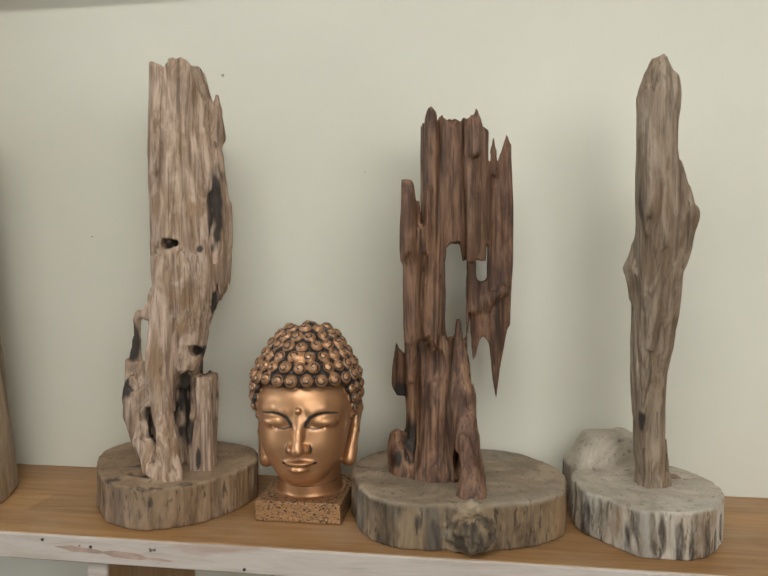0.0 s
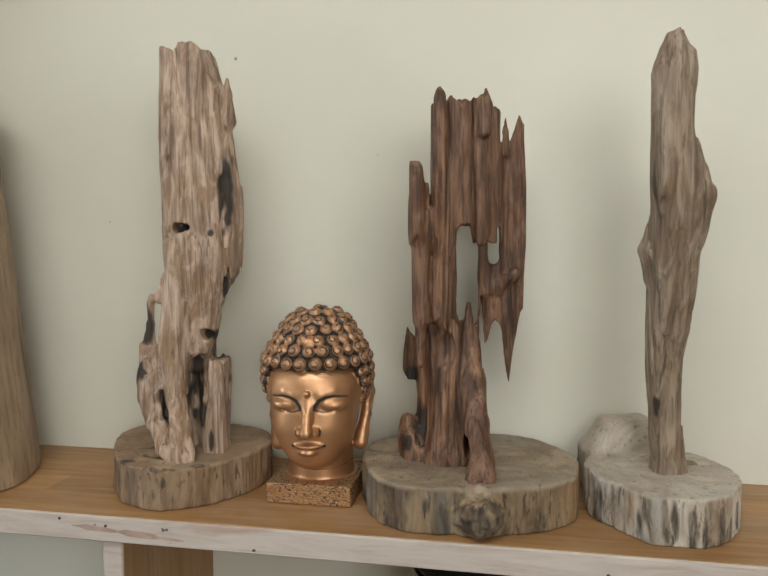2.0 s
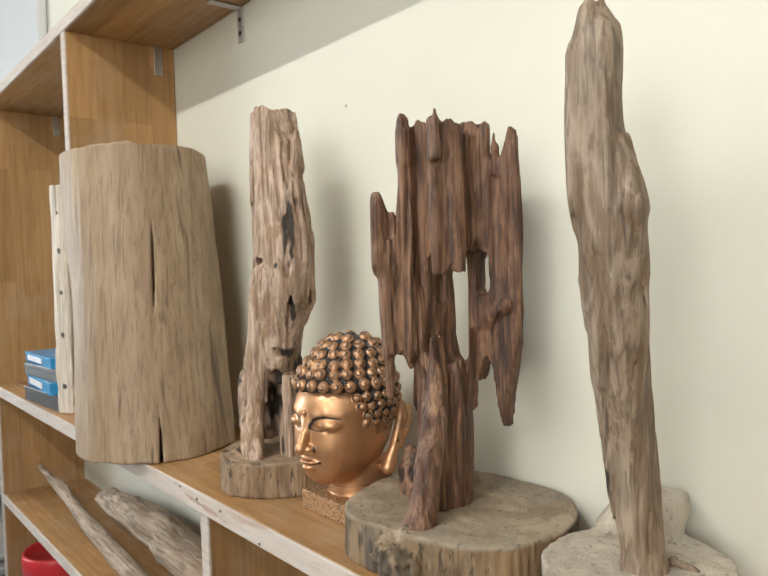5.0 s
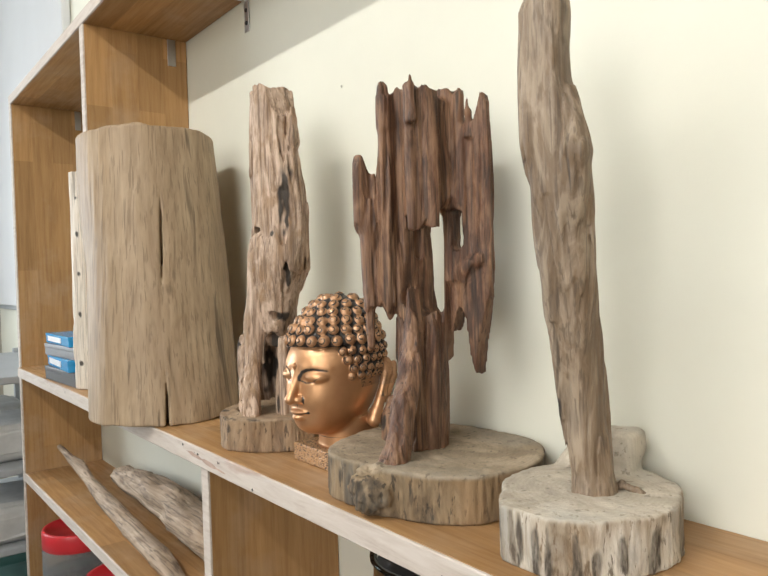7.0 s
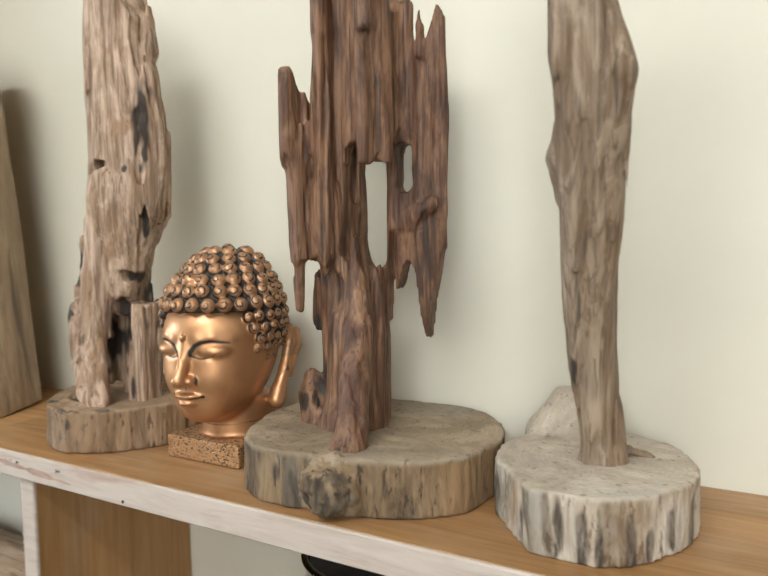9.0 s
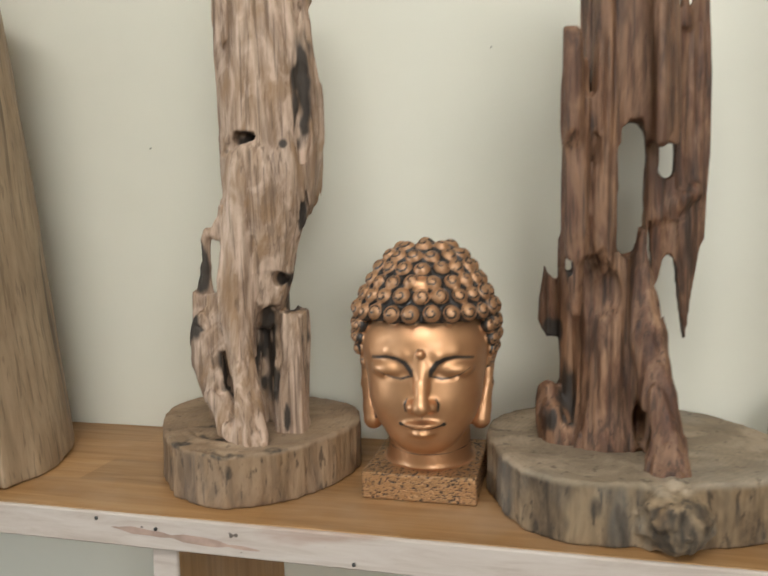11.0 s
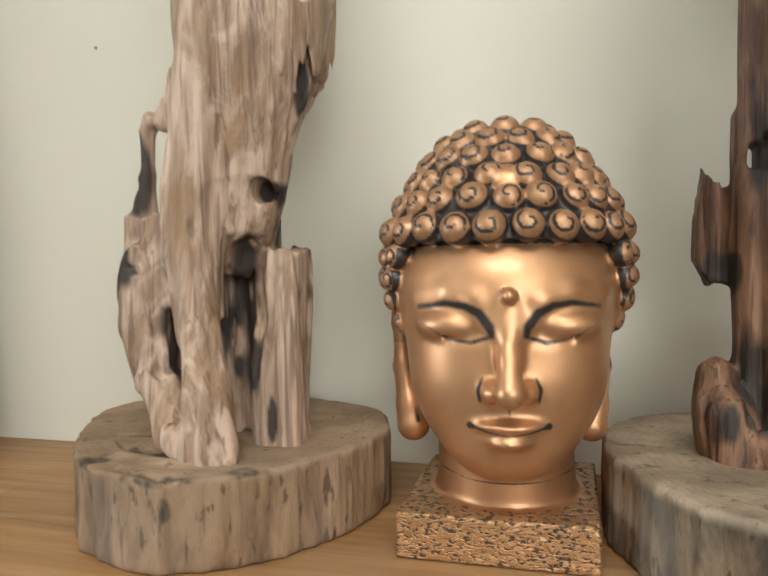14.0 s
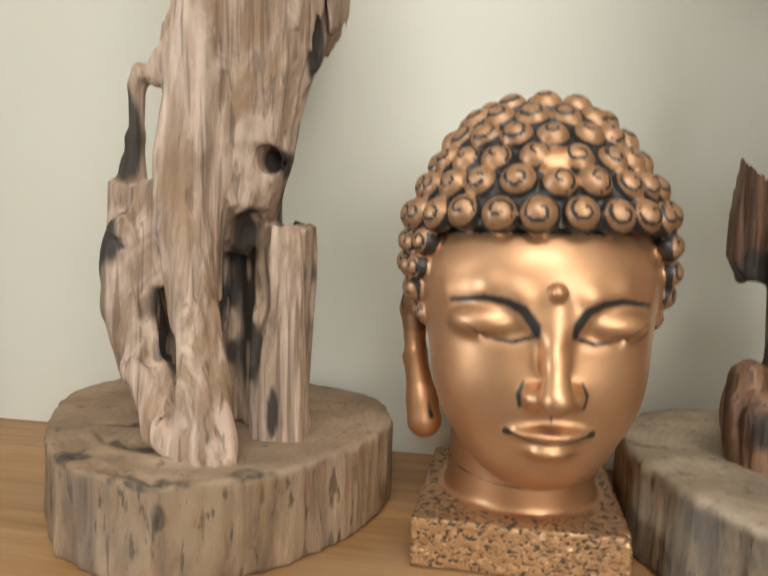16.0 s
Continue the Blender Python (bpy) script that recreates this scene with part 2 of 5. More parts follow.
STUMP_C = stump_wood("pale_stump_wood", (0.10, 0.075, 0.052), (0.45, 0.39, 0.31), (0.66, 0.62, 0.55), (0.44, 0.385, 0.31), (0.58, 0.52, 0.43), (0.42, 0.42, 0.39))


def bronze():
    m, nt, b = material("antique_gold_bronze", 0.3, 1.0)
    v = coords(nt)
    n = noise_tex(nt, v, 45, 4, 0.6)
    gold = ramp(nt, n, [(0.3, (0.55, 0.295, 0.145)), (0.7, (0.63, 0.35, 0.185))])
    pat = attribute(nt, "patina")
    chisel = attribute(nt, "chisel")
    pits = noise_tex(nt, coords(nt, (0.8, 0.8, 1.6)), 400, 2, 0.5, 0.6)
    pit = ramp(nt, pits, [(0.46, (0, 0, 0)), (0.66, (1, 1, 1))])
    pat = math_node(nt, "ADD", pat, math_node(nt, "MULTIPLY", pit, chisel))
    fleck = math_node(nt, "ADD", pat, math_node(nt, "MULTIPLY", math_node(nt, "SUBTRACT", noise_tex(nt, v, 420, 3), 0.5), 0.35))
    pf = ramp(nt, fleck, [(0.30, (0, 0, 0)), (0.62, (1, 1, 1))])
    dark = mix(nt, (0.024, 0.018, 0.015), (0.085, 0.050, 0.028), chisel)
    gold = mix(nt, gold, (0.50, 0.30, 0.145), chisel)
    nt.links.new(mix(nt, gold, dark, pf), b.inputs["Base Color"])
    nt.links.new(ramp(nt, pf, [(0.0, (0.80, 0.80, 0.80)), (1.0, (0.1, 0.1, 0.1))]), b.inputs["Metallic"])
    nt.links.new(ramp(nt, pf, [(0.0, (0.45, 0.45, 0.45)), (1.0, (0.55, 0.55, 0.55))]), b.inputs["Roughness"])
    b.inputs["Coat Weight"].default_value, b.inputs["Coat Roughness"].default_value = 0.3, 0.16
    inv = nt.nodes.new("ShaderNodeMath")
    inv.operation = "MULTIPLY"
    nt.links.new(math_node(nt, "MULTIPLY", pit, chisel), inv.inputs[0])
    inv.inputs[1].default_value = -1.0
    tiny = nt.nodes.new("ShaderNodeMath")
    tiny.operation = "MULTIPLY_ADD"
    nt.links.new(noise_tex(nt, v, 300, 3), tiny.inputs[0])
    tiny.inputs[1].default_value = 0.04
    nt.links.new(inv.outputs[0], tiny.inputs[2])
    bump(nt, b, tiny.outputs[0], 0.8, 0.0012)
    return m


BRONZE = bronze()
STEEL, nt_, b_ = material("zinc_steel", 0.32, 1.0)
b_.inputs["Base Color"].default_value = (0.6, 0.6, 0.6, 1)
DARK_METAL, nt_, b_ = material("dark_screw", 0.5, 0.8)
b_.inputs["Base Color"].default_value = (0.08, 0.08, 0.08, 1)
RED_LID = painted("red_plastic", (0.60, 0.03, 0.04), 0.35, 0.06, 20, 0.03)
BLUE = painted("blue_gloss_card", (0.03, 0.30, 0.62), 0.2, 0.1, 20, 0.02)
BLACK = painted("black_plastic", (0.03, 0.03, 0.035), 0.35, 0.1, 20, 0.03)
WHITE = painted("white_laminate", (0.70, 0.71, 0.73), 0.35, 0.03, 4, 0.02)
GREY_STEEL = painted("grey_painted_steel", (0.36, 0.38, 0.40), 0.4, 0.08, 8, 0.05)
CLOTH = painted("pale_cloth", (0.5, 0.5, 0.49), 0.9, 0.2, 12, 0.4)
TEAL = painted("teal_plastic", (0.10, 0.22, 0.20), 0.5, 0.15, 12, 0.1)
SEEDS = painted("dark_seeds", (0.026, 0.022, 0.02), 0.5, 0.5, 90, 0.6)
GLASS, nt_, b_ = material("clear_glass", 0.03)
b_.inputs["Base Color"].default_value = (0.93, 0.95, 0.95, 1)
b_.inputs["Transmission Weight"].default_value = 1.0
PLASTIC_CLEAR, nt_, b_ = material("clear_plastic", 0.12)
b_.inputs["Base Color"].default_value = (0.85, 0.88, 0.9, 1)
b_.inputs["Transmission Weight"].default_value = 0.9
TUBE, nt_, b_ = material("lit_tube", 0.4)
b_.inputs["Emission Color"].default_value = (1, 0.98, 0.93, 1)
b_.inputs["Emission Strength"].default_value = 12

# ---- building helpers ----


def thing(name, label, category, at=(0, 0, 0), group="", kind=""):
    ob = new(name)
    ob.location = at
    ob.empty_display_size = 0.02
    return tagged(ob, label, category, group, kind)


def part(name, bm, mat, parent=None, label=""):
    me = bpy.data.meshes.new(name)
    if isinstance(bm, bmesh.types.BMesh):
        bm.to_mesh(me)
        bm.free()
    me.materials.append(mat)
    ob = new(name, me)
    if parent is not None:
        ob.parent = parent
    if label:
        ob["label"] = label
    return ob


def box(x0, x1, y0, y1, z0, z1, bevel=0.0015, segments=1):
    bm = bmesh.new()
    bmesh.ops.create_cube(bm, size=1, matrix=Matrix.Translation(((x0 + x1) / 2, (y0 + y1) / 2, (z0 + z1) / 2)) @ Matrix.Diagonal((x1 - x0, y1 - y0, z1 - z0, 1)))
    if bevel:
        bmesh.ops.bevel(bm, geom=bm.edges[:], offset=bevel, segments=segments, affect="EDGES", profile=0.5)
    return bm


def lathe(profile, steps=40, at=(0, 0, 0)):
    """A turned solid: profile of (radius, height)."""
    bm = bmesh.new()
    rings = []
    for r, z in profile:
        rings.append([bm.verts.new((at[0] + r * math.cos(2 * math.pi * k / steps), at[1] + r * math.sin(2 * math.pi * k / steps), at[2] + z)) for k in range(steps)])
    for a, b in zip(rings, rings[1:]):
        for k in range(steps):
            f = bm.faces.new((a[k], a[(k + 1) % steps], b[(k + 1) % steps], b[k]))
            f.smooth = True
    if profile[0][0] > 1e-4:
        bm.faces.new(rings[0][::-1])
    if profile[-1][0] > 1e-4:
        bm.faces.new(rings[-1])
    return bm


LATTICE = np.random.RandomState(7).rand(32, 32, 32).astype(np.float32)


def vnoise(x, y, z):
    """Smooth value noise, -1 to 1."""
    out = []
    idx, frac = [], []
    for c in (x, y, z):
        f = np.floor(c)
        t = (c - f).astype(np.float32)
        idx.append(f.astype(np.int32) & 31)
        frac.append(t * t * (3 - 2 * t))
    (i, j, k), (u, v, w) = idx, frac
    i1, j1, k1 = (i + 1) & 31, (j + 1) & 31, (k + 1) & 31
    a = LATTICE[i, j, k] * (1 - u) + LATTICE[i1, j, k] * u
    b = LATTICE[i, j1, k] * (1 - u) + LATTICE[i1, j1, k] * u
    c = LATTICE[i, j, k1] * (1 - u) + LATTICE[i1, j, k1] * u
    d = LATTICE[i, j1, k1] * (1 - u) + LATTICE[i1, j1, k1] * u
    return ((a * (1 - v) + b * v) * (1 - w) + (c * (1 - v) + d * v) * w) * 2 - 1


def smin(a, b, k):
    h = np.clip(0.5 + 0.5 * (b - a) / k, 0, 1)
    return b * (1 - h) + a * h - k * h * (1 - h)


def smax(a, b, k):
    return -smin(-a, -b, k)


class Field:
    """A solid as a distance field on a grid, carved and joined like clay and then meshed."""

    def __init__(self, lo, hi, step):
        self.lo, self.step = np.array(lo, np.float32), step
        ax = [np.arange(l, h, step, dtype=np.float32) for l, h in zip(lo, hi)]
        self.x, self.y, self.z = np.meshgrid(*ax, indexing="ij", sparse=True)
        self.f = np.full([len(a) for a in ax], 1.0, np.float32)
        self.dark_spots, self.furrows = [], []

    def add(self, g, k=0.004):
        self.f = smin(self.f, g, k).astype(np.float32)

    def cut(self, g, k=0.002, rough=0.0):
        if rough:
            near = np.nonzero(np.abs(g) < 0.01)
            p = [ax.ravel()[n] for ax, n in zip((self.x, self.y, self.z), near)]
            g = g.copy()
            g[near] += rough * (vnoise(p[0] * 150, p[1] * 150, p[2] * 60) + 0.5 * vnoise(p[0] * 380, p[1] * 380, p[2] * 130))
        self.f = smax(self.f, -g, k).astype(np.float32)

    def column(self, rows, turn=0.0, power=2.0):
        """Upright limb; rows of (height, centre x, centre y, radius x, radius y)."""
        r = np.array(rows, np.float32)
        cx, cy, rx, ry = [np.interp(self.z, r[:, 0], r[:, n]).astype(np.float32) for n in (1, 2, 3, 4)]
        c, s = math.cos(radians(turn)), math.sin(radians(turn))
        dx, dy = self.x - cx, self.y - cy
        a, b = (c * dx + s * dy) / rx, (-s * dx + c * dy) / ry
        g = ((np.abs(a) ** power + np.abs(b) ** power) ** (1 / power) - 1) * np.minimum(rx, ry)
        return np.maximum(g, np.maximum(r[0, 0] - self.z, self.z - r[-1, 0]))

    def limb(self, points):
        """Tapered rods through points of (x, y, z, radius)."""
        best = None
        for p, q in zip(points, points[1:]):
            p, q = np.array(p, np.float32), np.array(q, np.float32)
            d = q[:3] - p[:3]
            h = np.clip(((self.x - p[0]) * d[0] + (self.y - p[1]) * d[1] + (self.z - p[2]) * d[2]) / max(float(d @ d), 1e-9), 0, 1)
            g = np.sqrt((self.x - p[0] - h * d[0]) ** 2 + (self.y - p[1] - h * d[1]) ** 2 + (self.z - p[2] - h * d[2]) ** 2) - (p[3] + h * (q[3] - p[3]))
            best = g if best is None else smin(best, g, 0.004)
        return best

    def plate(self, a, b, r, low, high):
        """An upright sheet along a line in plan, between two heights (numbers or fields)."""
        d = (b[0] - a[0], b[1] - a[1])
        h = np.clip(((self.x - a[0]) * d[0] + (self.y - a[1]) * d[1]) / (d[0] ** 2 + d[1] ** 2), 0, 1)
        g = np.sqrt((self.x - a[0] - h * d[0]) ** 2 + (self.y - a[1] - h * d[1]) ** 2) - r
        return np.maximum(g, np.maximum(low - self.z, self.z - high))

    def ball(self, c, r):
        rx, ry, rz = (r, r, r) if isinstance(r, float) else r
        return (np.sqrt(((self.x - c[0]) / rx) ** 2 + ((self.y - c[1]) / ry) ** 2 + ((self.z - c[2]) / rz) ** 2) - 1) * min(rx, ry, rz)

    def grain(self, amount, across, along, seed=0.0, ridged=True, band=0.012):
        """Furrows that run up the grain."""
        near = np.nonzero(np.abs(self.f) < band)
        p = [ax.ravel()[n] for ax, n in zip((self.x, self.y, self.z), near)]
        wob = 0.35 * vnoise(p[0] * 30 + seed, p[1] * 30, p[2] * 18)
        n = vnoise(p[0] / across + seed + wob, p[1] / across + wob, p[2] / along)
        if ridged:
            n = 1 - 2 * np.abs(n) ** 0.7
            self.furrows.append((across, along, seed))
        self.f[near] += amount * n

    def slot(self, x0, x1, y0, y1, z0, z1):
        """A rounded opening that goes through along y."""
        r = (x1 - x0) / 2
        cz = np.clip(self.z, z0 + r, z1 - r)
        g = np.sqrt((self.x - (x0 + x1) / 2) ** 2 + (self.z - cz) ** 2) - r
        return np.maximum(g, np.maximum(y0 - self.y, self.y - y1)).astype(np.float32)

    # mark an ellipsoid whose surface is coloured black
    def darken(self, c, r):
        self.dark_spots.append((c, r))

    def mesh(self, name, relax=1):
        f, h = self.f, self.step
        f[0], f[-1], f[:, 0], f[:, -1], f[:, :, 0], f[:, :, -1] = [np.maximum(s, h * 0.5) for s in (f[0], f[-1], f[:, 0], f[:, -1], f[:, :, 0], f[:, :, -1])]
        ins = f < 0
        c = ins[:-1, :-1, :-1].astype(np.int8)
        tot = np.zeros(c.shape, np.int8)
        for a in (0, 1):
            for b in (0, 1):
                for d in (0, 1):
                    tot += ins[a:ins.shape[0] - 1 + a, b:ins.shape[1] - 1 + b, d:ins.shape[2] - 1 + d]
        cell = np.nonzero((tot > 0) & (tot < 8))
        number = np.full(tot.shape, -1, np.int32)
        number[cell] = np.arange(len(cell[0]))
        base = np.stack(cell, 1)
        acc, cnt = np.zeros((len(base), 3), np.float32), np.zeros(len(base), np.float32)
        corners = [(a, b, d) for a in (0, 1) for b in (0, 1) for d in (0, 1)]
        for p in corners:
            for axis in range(3):
                if p[axis]:
                    continue
                q = list(p)
                q[axis] = 1
                fa = f[base[:, 0] + p[0], base[:, 1] + p[1], base[:, 2] + p[2]]
                fb = f[base[:, 0] + q[0], base[:, 1] + q[1], base[:, 2] + q[2]]
                m = (fa < 0) != (fb < 0)
                t = fa[m] / (fa[m] - fb[m])
                pt = np.repeat(np.array([p], np.float32), m.sum(), 0)
                pt[:, axis] = t
                acc[m] += pt
                cnt[m] += 1
        verts = (base + acc / cnt[:, None]) * h + self.lo
        faces = []
        for axis in range(3):
            u, v = (axis + 1) % 3, (axis + 2) % 3
            s0 = [slice(1, -1)] * 3
            s1 = [slice(1, -1)] * 3
            s0[axis], s1[axis] = slice(0, -1), slice(1, None)
            a, b = ins[tuple(s0)], ins[tuple(s1)]
            for flip, sel in ((False, a & ~b), (True, ~a & b)):
                e = np.stack(np.nonzero(sel), 1)
                for n in range(3):
                    if n != axis:
                        e[:, n] += 1
                quad = []
                for du, dv in ((-1, -1), (0, -1), (0, 0), (-1, 0)):
                    w = e.copy()
                    w[:, u] += du
                    w[:, v] += dv
                    quad.append(number[w[:, 0], w[:, 1], w[:, 2]])
                quad = np.stack(quad[::-1] if flip else quad, 1)
                faces.append(quad)
        faces = np.concatenate(faces)
        faces = faces[(faces >= 0).all(1)]
        for _ in range(relax):
            tot3, num = np.zeros_like(verts), np.zeros(len(verts), np.float32)
            for k in range(4):
                a, b = faces[:, k], faces[:, (k + 1) % 4]
                for n in range(3):
                    tot3[:, n] += np.bincount(a, verts[b, n], len(verts)) + np.bincount(b, verts[a, n], len(verts))
                num += np.bincount(a, minlength=len(verts)) + np.bincount(b, minlength=len(verts))
            verts = verts * 0.55 + 0.45 * tot3 / np.maximum(num, 1)[:, None]
        me = bpy.data.meshes.new(name)
        me.vertices.add(len(verts))
        me.vertices.foreach_set("co", verts.astype(np.float32).ravel())
        me.loops.add(faces.size)
        me.loops.foreach_set("vertex_index", faces.astype(np.int32).ravel())
        me.polygons.add(len(faces))
        me.polygons.foreach_set("loop_start", np.arange(0, faces.size, 4, dtype=np.int32))
        me.update(calc_edges=True)
        me.polygons.foreach_set("use_smooth", np.ones(len(faces), bool))
        # mask that paints shade into the carved grooves, in patches
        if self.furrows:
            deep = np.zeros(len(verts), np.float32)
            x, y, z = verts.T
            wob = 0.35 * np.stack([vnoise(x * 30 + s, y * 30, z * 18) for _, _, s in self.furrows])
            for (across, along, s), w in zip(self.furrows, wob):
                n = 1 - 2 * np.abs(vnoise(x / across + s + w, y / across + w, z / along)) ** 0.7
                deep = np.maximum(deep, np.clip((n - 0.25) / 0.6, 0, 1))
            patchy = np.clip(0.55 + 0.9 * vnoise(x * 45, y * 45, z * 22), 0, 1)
            me.attributes.new("furrow_shade", "FLOAT", "POINT").data.foreach_set("value", (deep * patchy).astype(np.float32))
        if self.dark_spots:
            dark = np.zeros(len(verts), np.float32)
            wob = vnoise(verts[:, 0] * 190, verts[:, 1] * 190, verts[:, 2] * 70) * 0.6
            for cc, r in self.dark_spots:
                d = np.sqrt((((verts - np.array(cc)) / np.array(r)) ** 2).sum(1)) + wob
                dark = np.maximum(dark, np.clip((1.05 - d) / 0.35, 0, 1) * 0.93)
            me.attributes.new("dark_spots", "FLOAT", "POINT").data.foreach_set("value", dark)
        return me, verts


def solid(name, me, mat, parent, label=""):
    me.materials.append(mat)
    ob = new(name, me)
    ob.parent = parent
    if label:
        ob["label"] = label
    return ob


# ---- room ----
def room():
    x0, x1, y0, y1, h = -3.2, 3.0, -2.6, WALL, 2.95
    part_of = lambda name, bm, mat, label, cat: tagged(part(name, bm, mat), label, cat, kind="structure")
    part_of("floor", box(x0 - 0.1, x1 + 0.1, y0 - 0.1, y1 + 0.12, -0.1, 0, 0), FLOOR_TILE, "plain brown-grey tiled floor of the room", "floor")
    part_of("ceiling", box(x0 - 0.1, x1 + 0.1, y0 - 0.1, y1 + 0.12, h, h + 0.1, 0), CEILING_PAINT, "plain white painted ceiling of the room", "ceiling")
    north = part_of("wall_north", box(x0 - 0.1, x1 + 0.1, y1, y1 + 0.12, 0, h, 0), WALL_PAINT, "cream painted plaster wall behind the shelf", "wall")
    for x, z, r in ((-0.14, 1.731, 0.0022), (-0.33, 1.52, 0.0012), (0.05, 1.60, 0.001)):
        hole = lathe([(0.0, 0.0), (r, 0.0), (r * 0.8, 0.0012), (0.0, 0.0014)], 10)
        hole.transform(Matrix.Translation((x, y1 - 0.0004, z)) @ Matrix.Rotation(radians(90), 4, "X"))
        part("wall_blemish", hole, painted("grey_blemish", (0.42, 0.41, 0.35), 0.8, 0.2, 200, 0.2), north, "small grey blemish in the paint")
    bm = bmesh.new()
    for a, b, lo, hi in ((y0, -2.05, 0, h), (-2.05, -0.85, 0, 1.1), (-2.05, -0.85, 2.4, h), (-0.85, y1, 0, h)):
        bmesh.ops.create_cube(bm, size=1, matrix=Matrix.Translation((x0 - 0.05, (a + b) / 2, (lo + hi) / 2)) @ Matrix.Diagonal((0.1, b - a, hi - lo, 1)))
    part_of("wall_west", bm, DIMMED_ROOM_PAINT, "unseen side wall with a window opening, painted dull to cut bounced light", "wall")
    part_of("wall_east", box(x1, x1 + 0.1, y0, y1, 0, h, 0), DIMMED_ROOM_PAINT, "unseen side wall of the room, painted dull to cut bounced light", "wall")
    # south wall with a window opening
    bm = bmesh.new()
    spans = [(x0, 0.6, 0, h), (0.6, 2.2, 0, 1.3), (0.6, 2.2, 2.75, h), (2.2, x1, 0, h)]
    for a, b, lo, hi in spans:
        bmesh.ops.create_cube(bm, size=1, matrix=Matrix.Translation(((a + b) / 2, y0 - 0.05, (lo + hi) / 2)) @ Matrix.Diagonal((b - a, 0.1, hi - lo, 1)))
    part_of("wall_south", bm, DIMMED_ROOM_PAINT, "unseen wall with a high window opening, painted dull to cut bounced light", "wall")


room()


def tube_lamp():
    t = thing("tube_lamp", "white fluorescent tube lamp hung under the ceiling", "lamp", (0.1, -1.4, 2.86))
    part("housing", box(-0.64, 0.64, -0.03, 0.03, 0.0, 0.09, 0.004), WHITE, t)
    bm = lathe([(0.0, -0.6), (0.013, -0.6), (0.013, 0.6), (0.0, 0.6)], 16)
    bm.transform(Matrix.Translation((0, 0.0, -0.02)) @ Matrix.Rotation(radians(90), 4, "Y"))
    tube = part("tube", bm, TUBE, t, "lit white glass tube")
    tube.visible_shadow = False


tube_lamp()

# ---- wall shelf ----
LOWER, BOTTOM, UPPER = 0.89, 0.50, 1.965
LEFT_END, RIGHT_END = -1.5, 1.45


def wall_shelf():
    t = thing("wall_shelf", "open wooden wall shelf of finger-jointed boards with pale edges", "shelf", (0, 0, 0))
    def board(name, x0, x1, z0, z1, mat, front=0.0):
        p = part(name, box(x0, x1, front + 0.003, WALL - 0.001, z0, z1, 0.0012), mat, t)
        part("edge_band", box(x0, x1, front, front + 0.0045, z0 + 0.0004, z1 - 0.0004, 0.0012), EDGE, p, "pale dusty raw edge with small stains")
        return p
    board("shelf_board", LEFT_END, RIGHT_END, SHELF - 0.028, SHELF, BOARD_X, -0.0075)
    board("shelf_board", LEFT_END, RIGHT_END, LOWER - 0.025, LOWER, BOARD_X)
    board("shelf_board", LEFT_END, RIGHT_END, BOTTOM - 0.025, BOTTOM, BOARD_X)
    board("top_board", LEFT_END - 0.024, RIGHT_END + 0.024, UPPER, UPPER + 0.026, BOARD_X)
    for x in (LEFT_END - 0.024, RIGHT_END):
        board("end_upright", x, x + 0.024, 0.0, UPPER, BOARD_Z)
    board("upright", -0.757, -0.734, SHELF, UPPER, BOARD_Z)
    board("upright", -0.2105, -0.1875, LOWER, SHELF - 0.028, BOARD_Z)
    board("upright", -0.2105, -0.1875, BOTTOM, LOWER - 0.025, BOARD_Z)
    # dark pin nails and a stain in the front edge
    for x, z in ((-0.2555, 1.1945), (-0.201, 1.190), (-0.0345, 1.177), (0.31, 1.181), (0.62, 1.19)):
        bm = lathe([(0.0, -0.0006), (0.0016, -0.0006), (0.0016, 0.0004), (0.0, 0.0008)], 10)
        bm.transform(Matrix.Translation((x, -0.0079, z)) @ Matrix.Rotation(radians(90), 4, "X"))
        part("nail", bm, DARK_METAL, t, "dark rusty nail head")
    bm = bmesh.new()
    bmesh.ops.create_circle(bm, cap_ends=True, segments=40, radius=1.0)
    for v in bm.verts:
        a = v.co.x
        v.co = Vector((-0.176 + 0.066 * a, -0.0081, 1.1845 - 0.004 * a + v.co.y * 0.0028 * (1 + 0.4 * math.sin(7 * a) + 0.25 * math.sin(17 * a + 1))))
    part("stain", bm, painted("red_brown_stain", (0.44, 0.31, 0.25), 0.75, 0.3, 60, 0.1), t, "reddish brown knot stain in the edge")
    # angle brackets under the top board
    for x in (-0.442, 0.35, 1.0):
        bm = box(x - 0.009, x + 0.009, WALL - 0.003, WALL - 0.0005, UPPER - 0.062, UPPER - 0.001, 0.0006)
        b2 = box(x - 0.009, x + 0.009, WALL - 0.062, WALL - 0.003, UPPER - 0.0035, UPPER - 0.001, 0.0006)
        me = bpy.data.meshes.new("tmp")
        b2.to_mesh(me)
        b2.free()
        bm.from_mesh(me)
        br = part("bracket", bm, STEEL, t, "zinc-plated steel angle bracket")
        for z in (UPPER - 0.022, UPPER - 0.046):
            s = lathe([(0.0, 0), (0.0042, 0), (0.0034, 0.0016), (0.0, 0.002)], 14)
            s.transform(Matrix.Translation((x, WALL - 0.003, z)) @ Matrix.Rotation(radians(90), 4, "X"))
            part("screw", s, DARK_METAL, br)
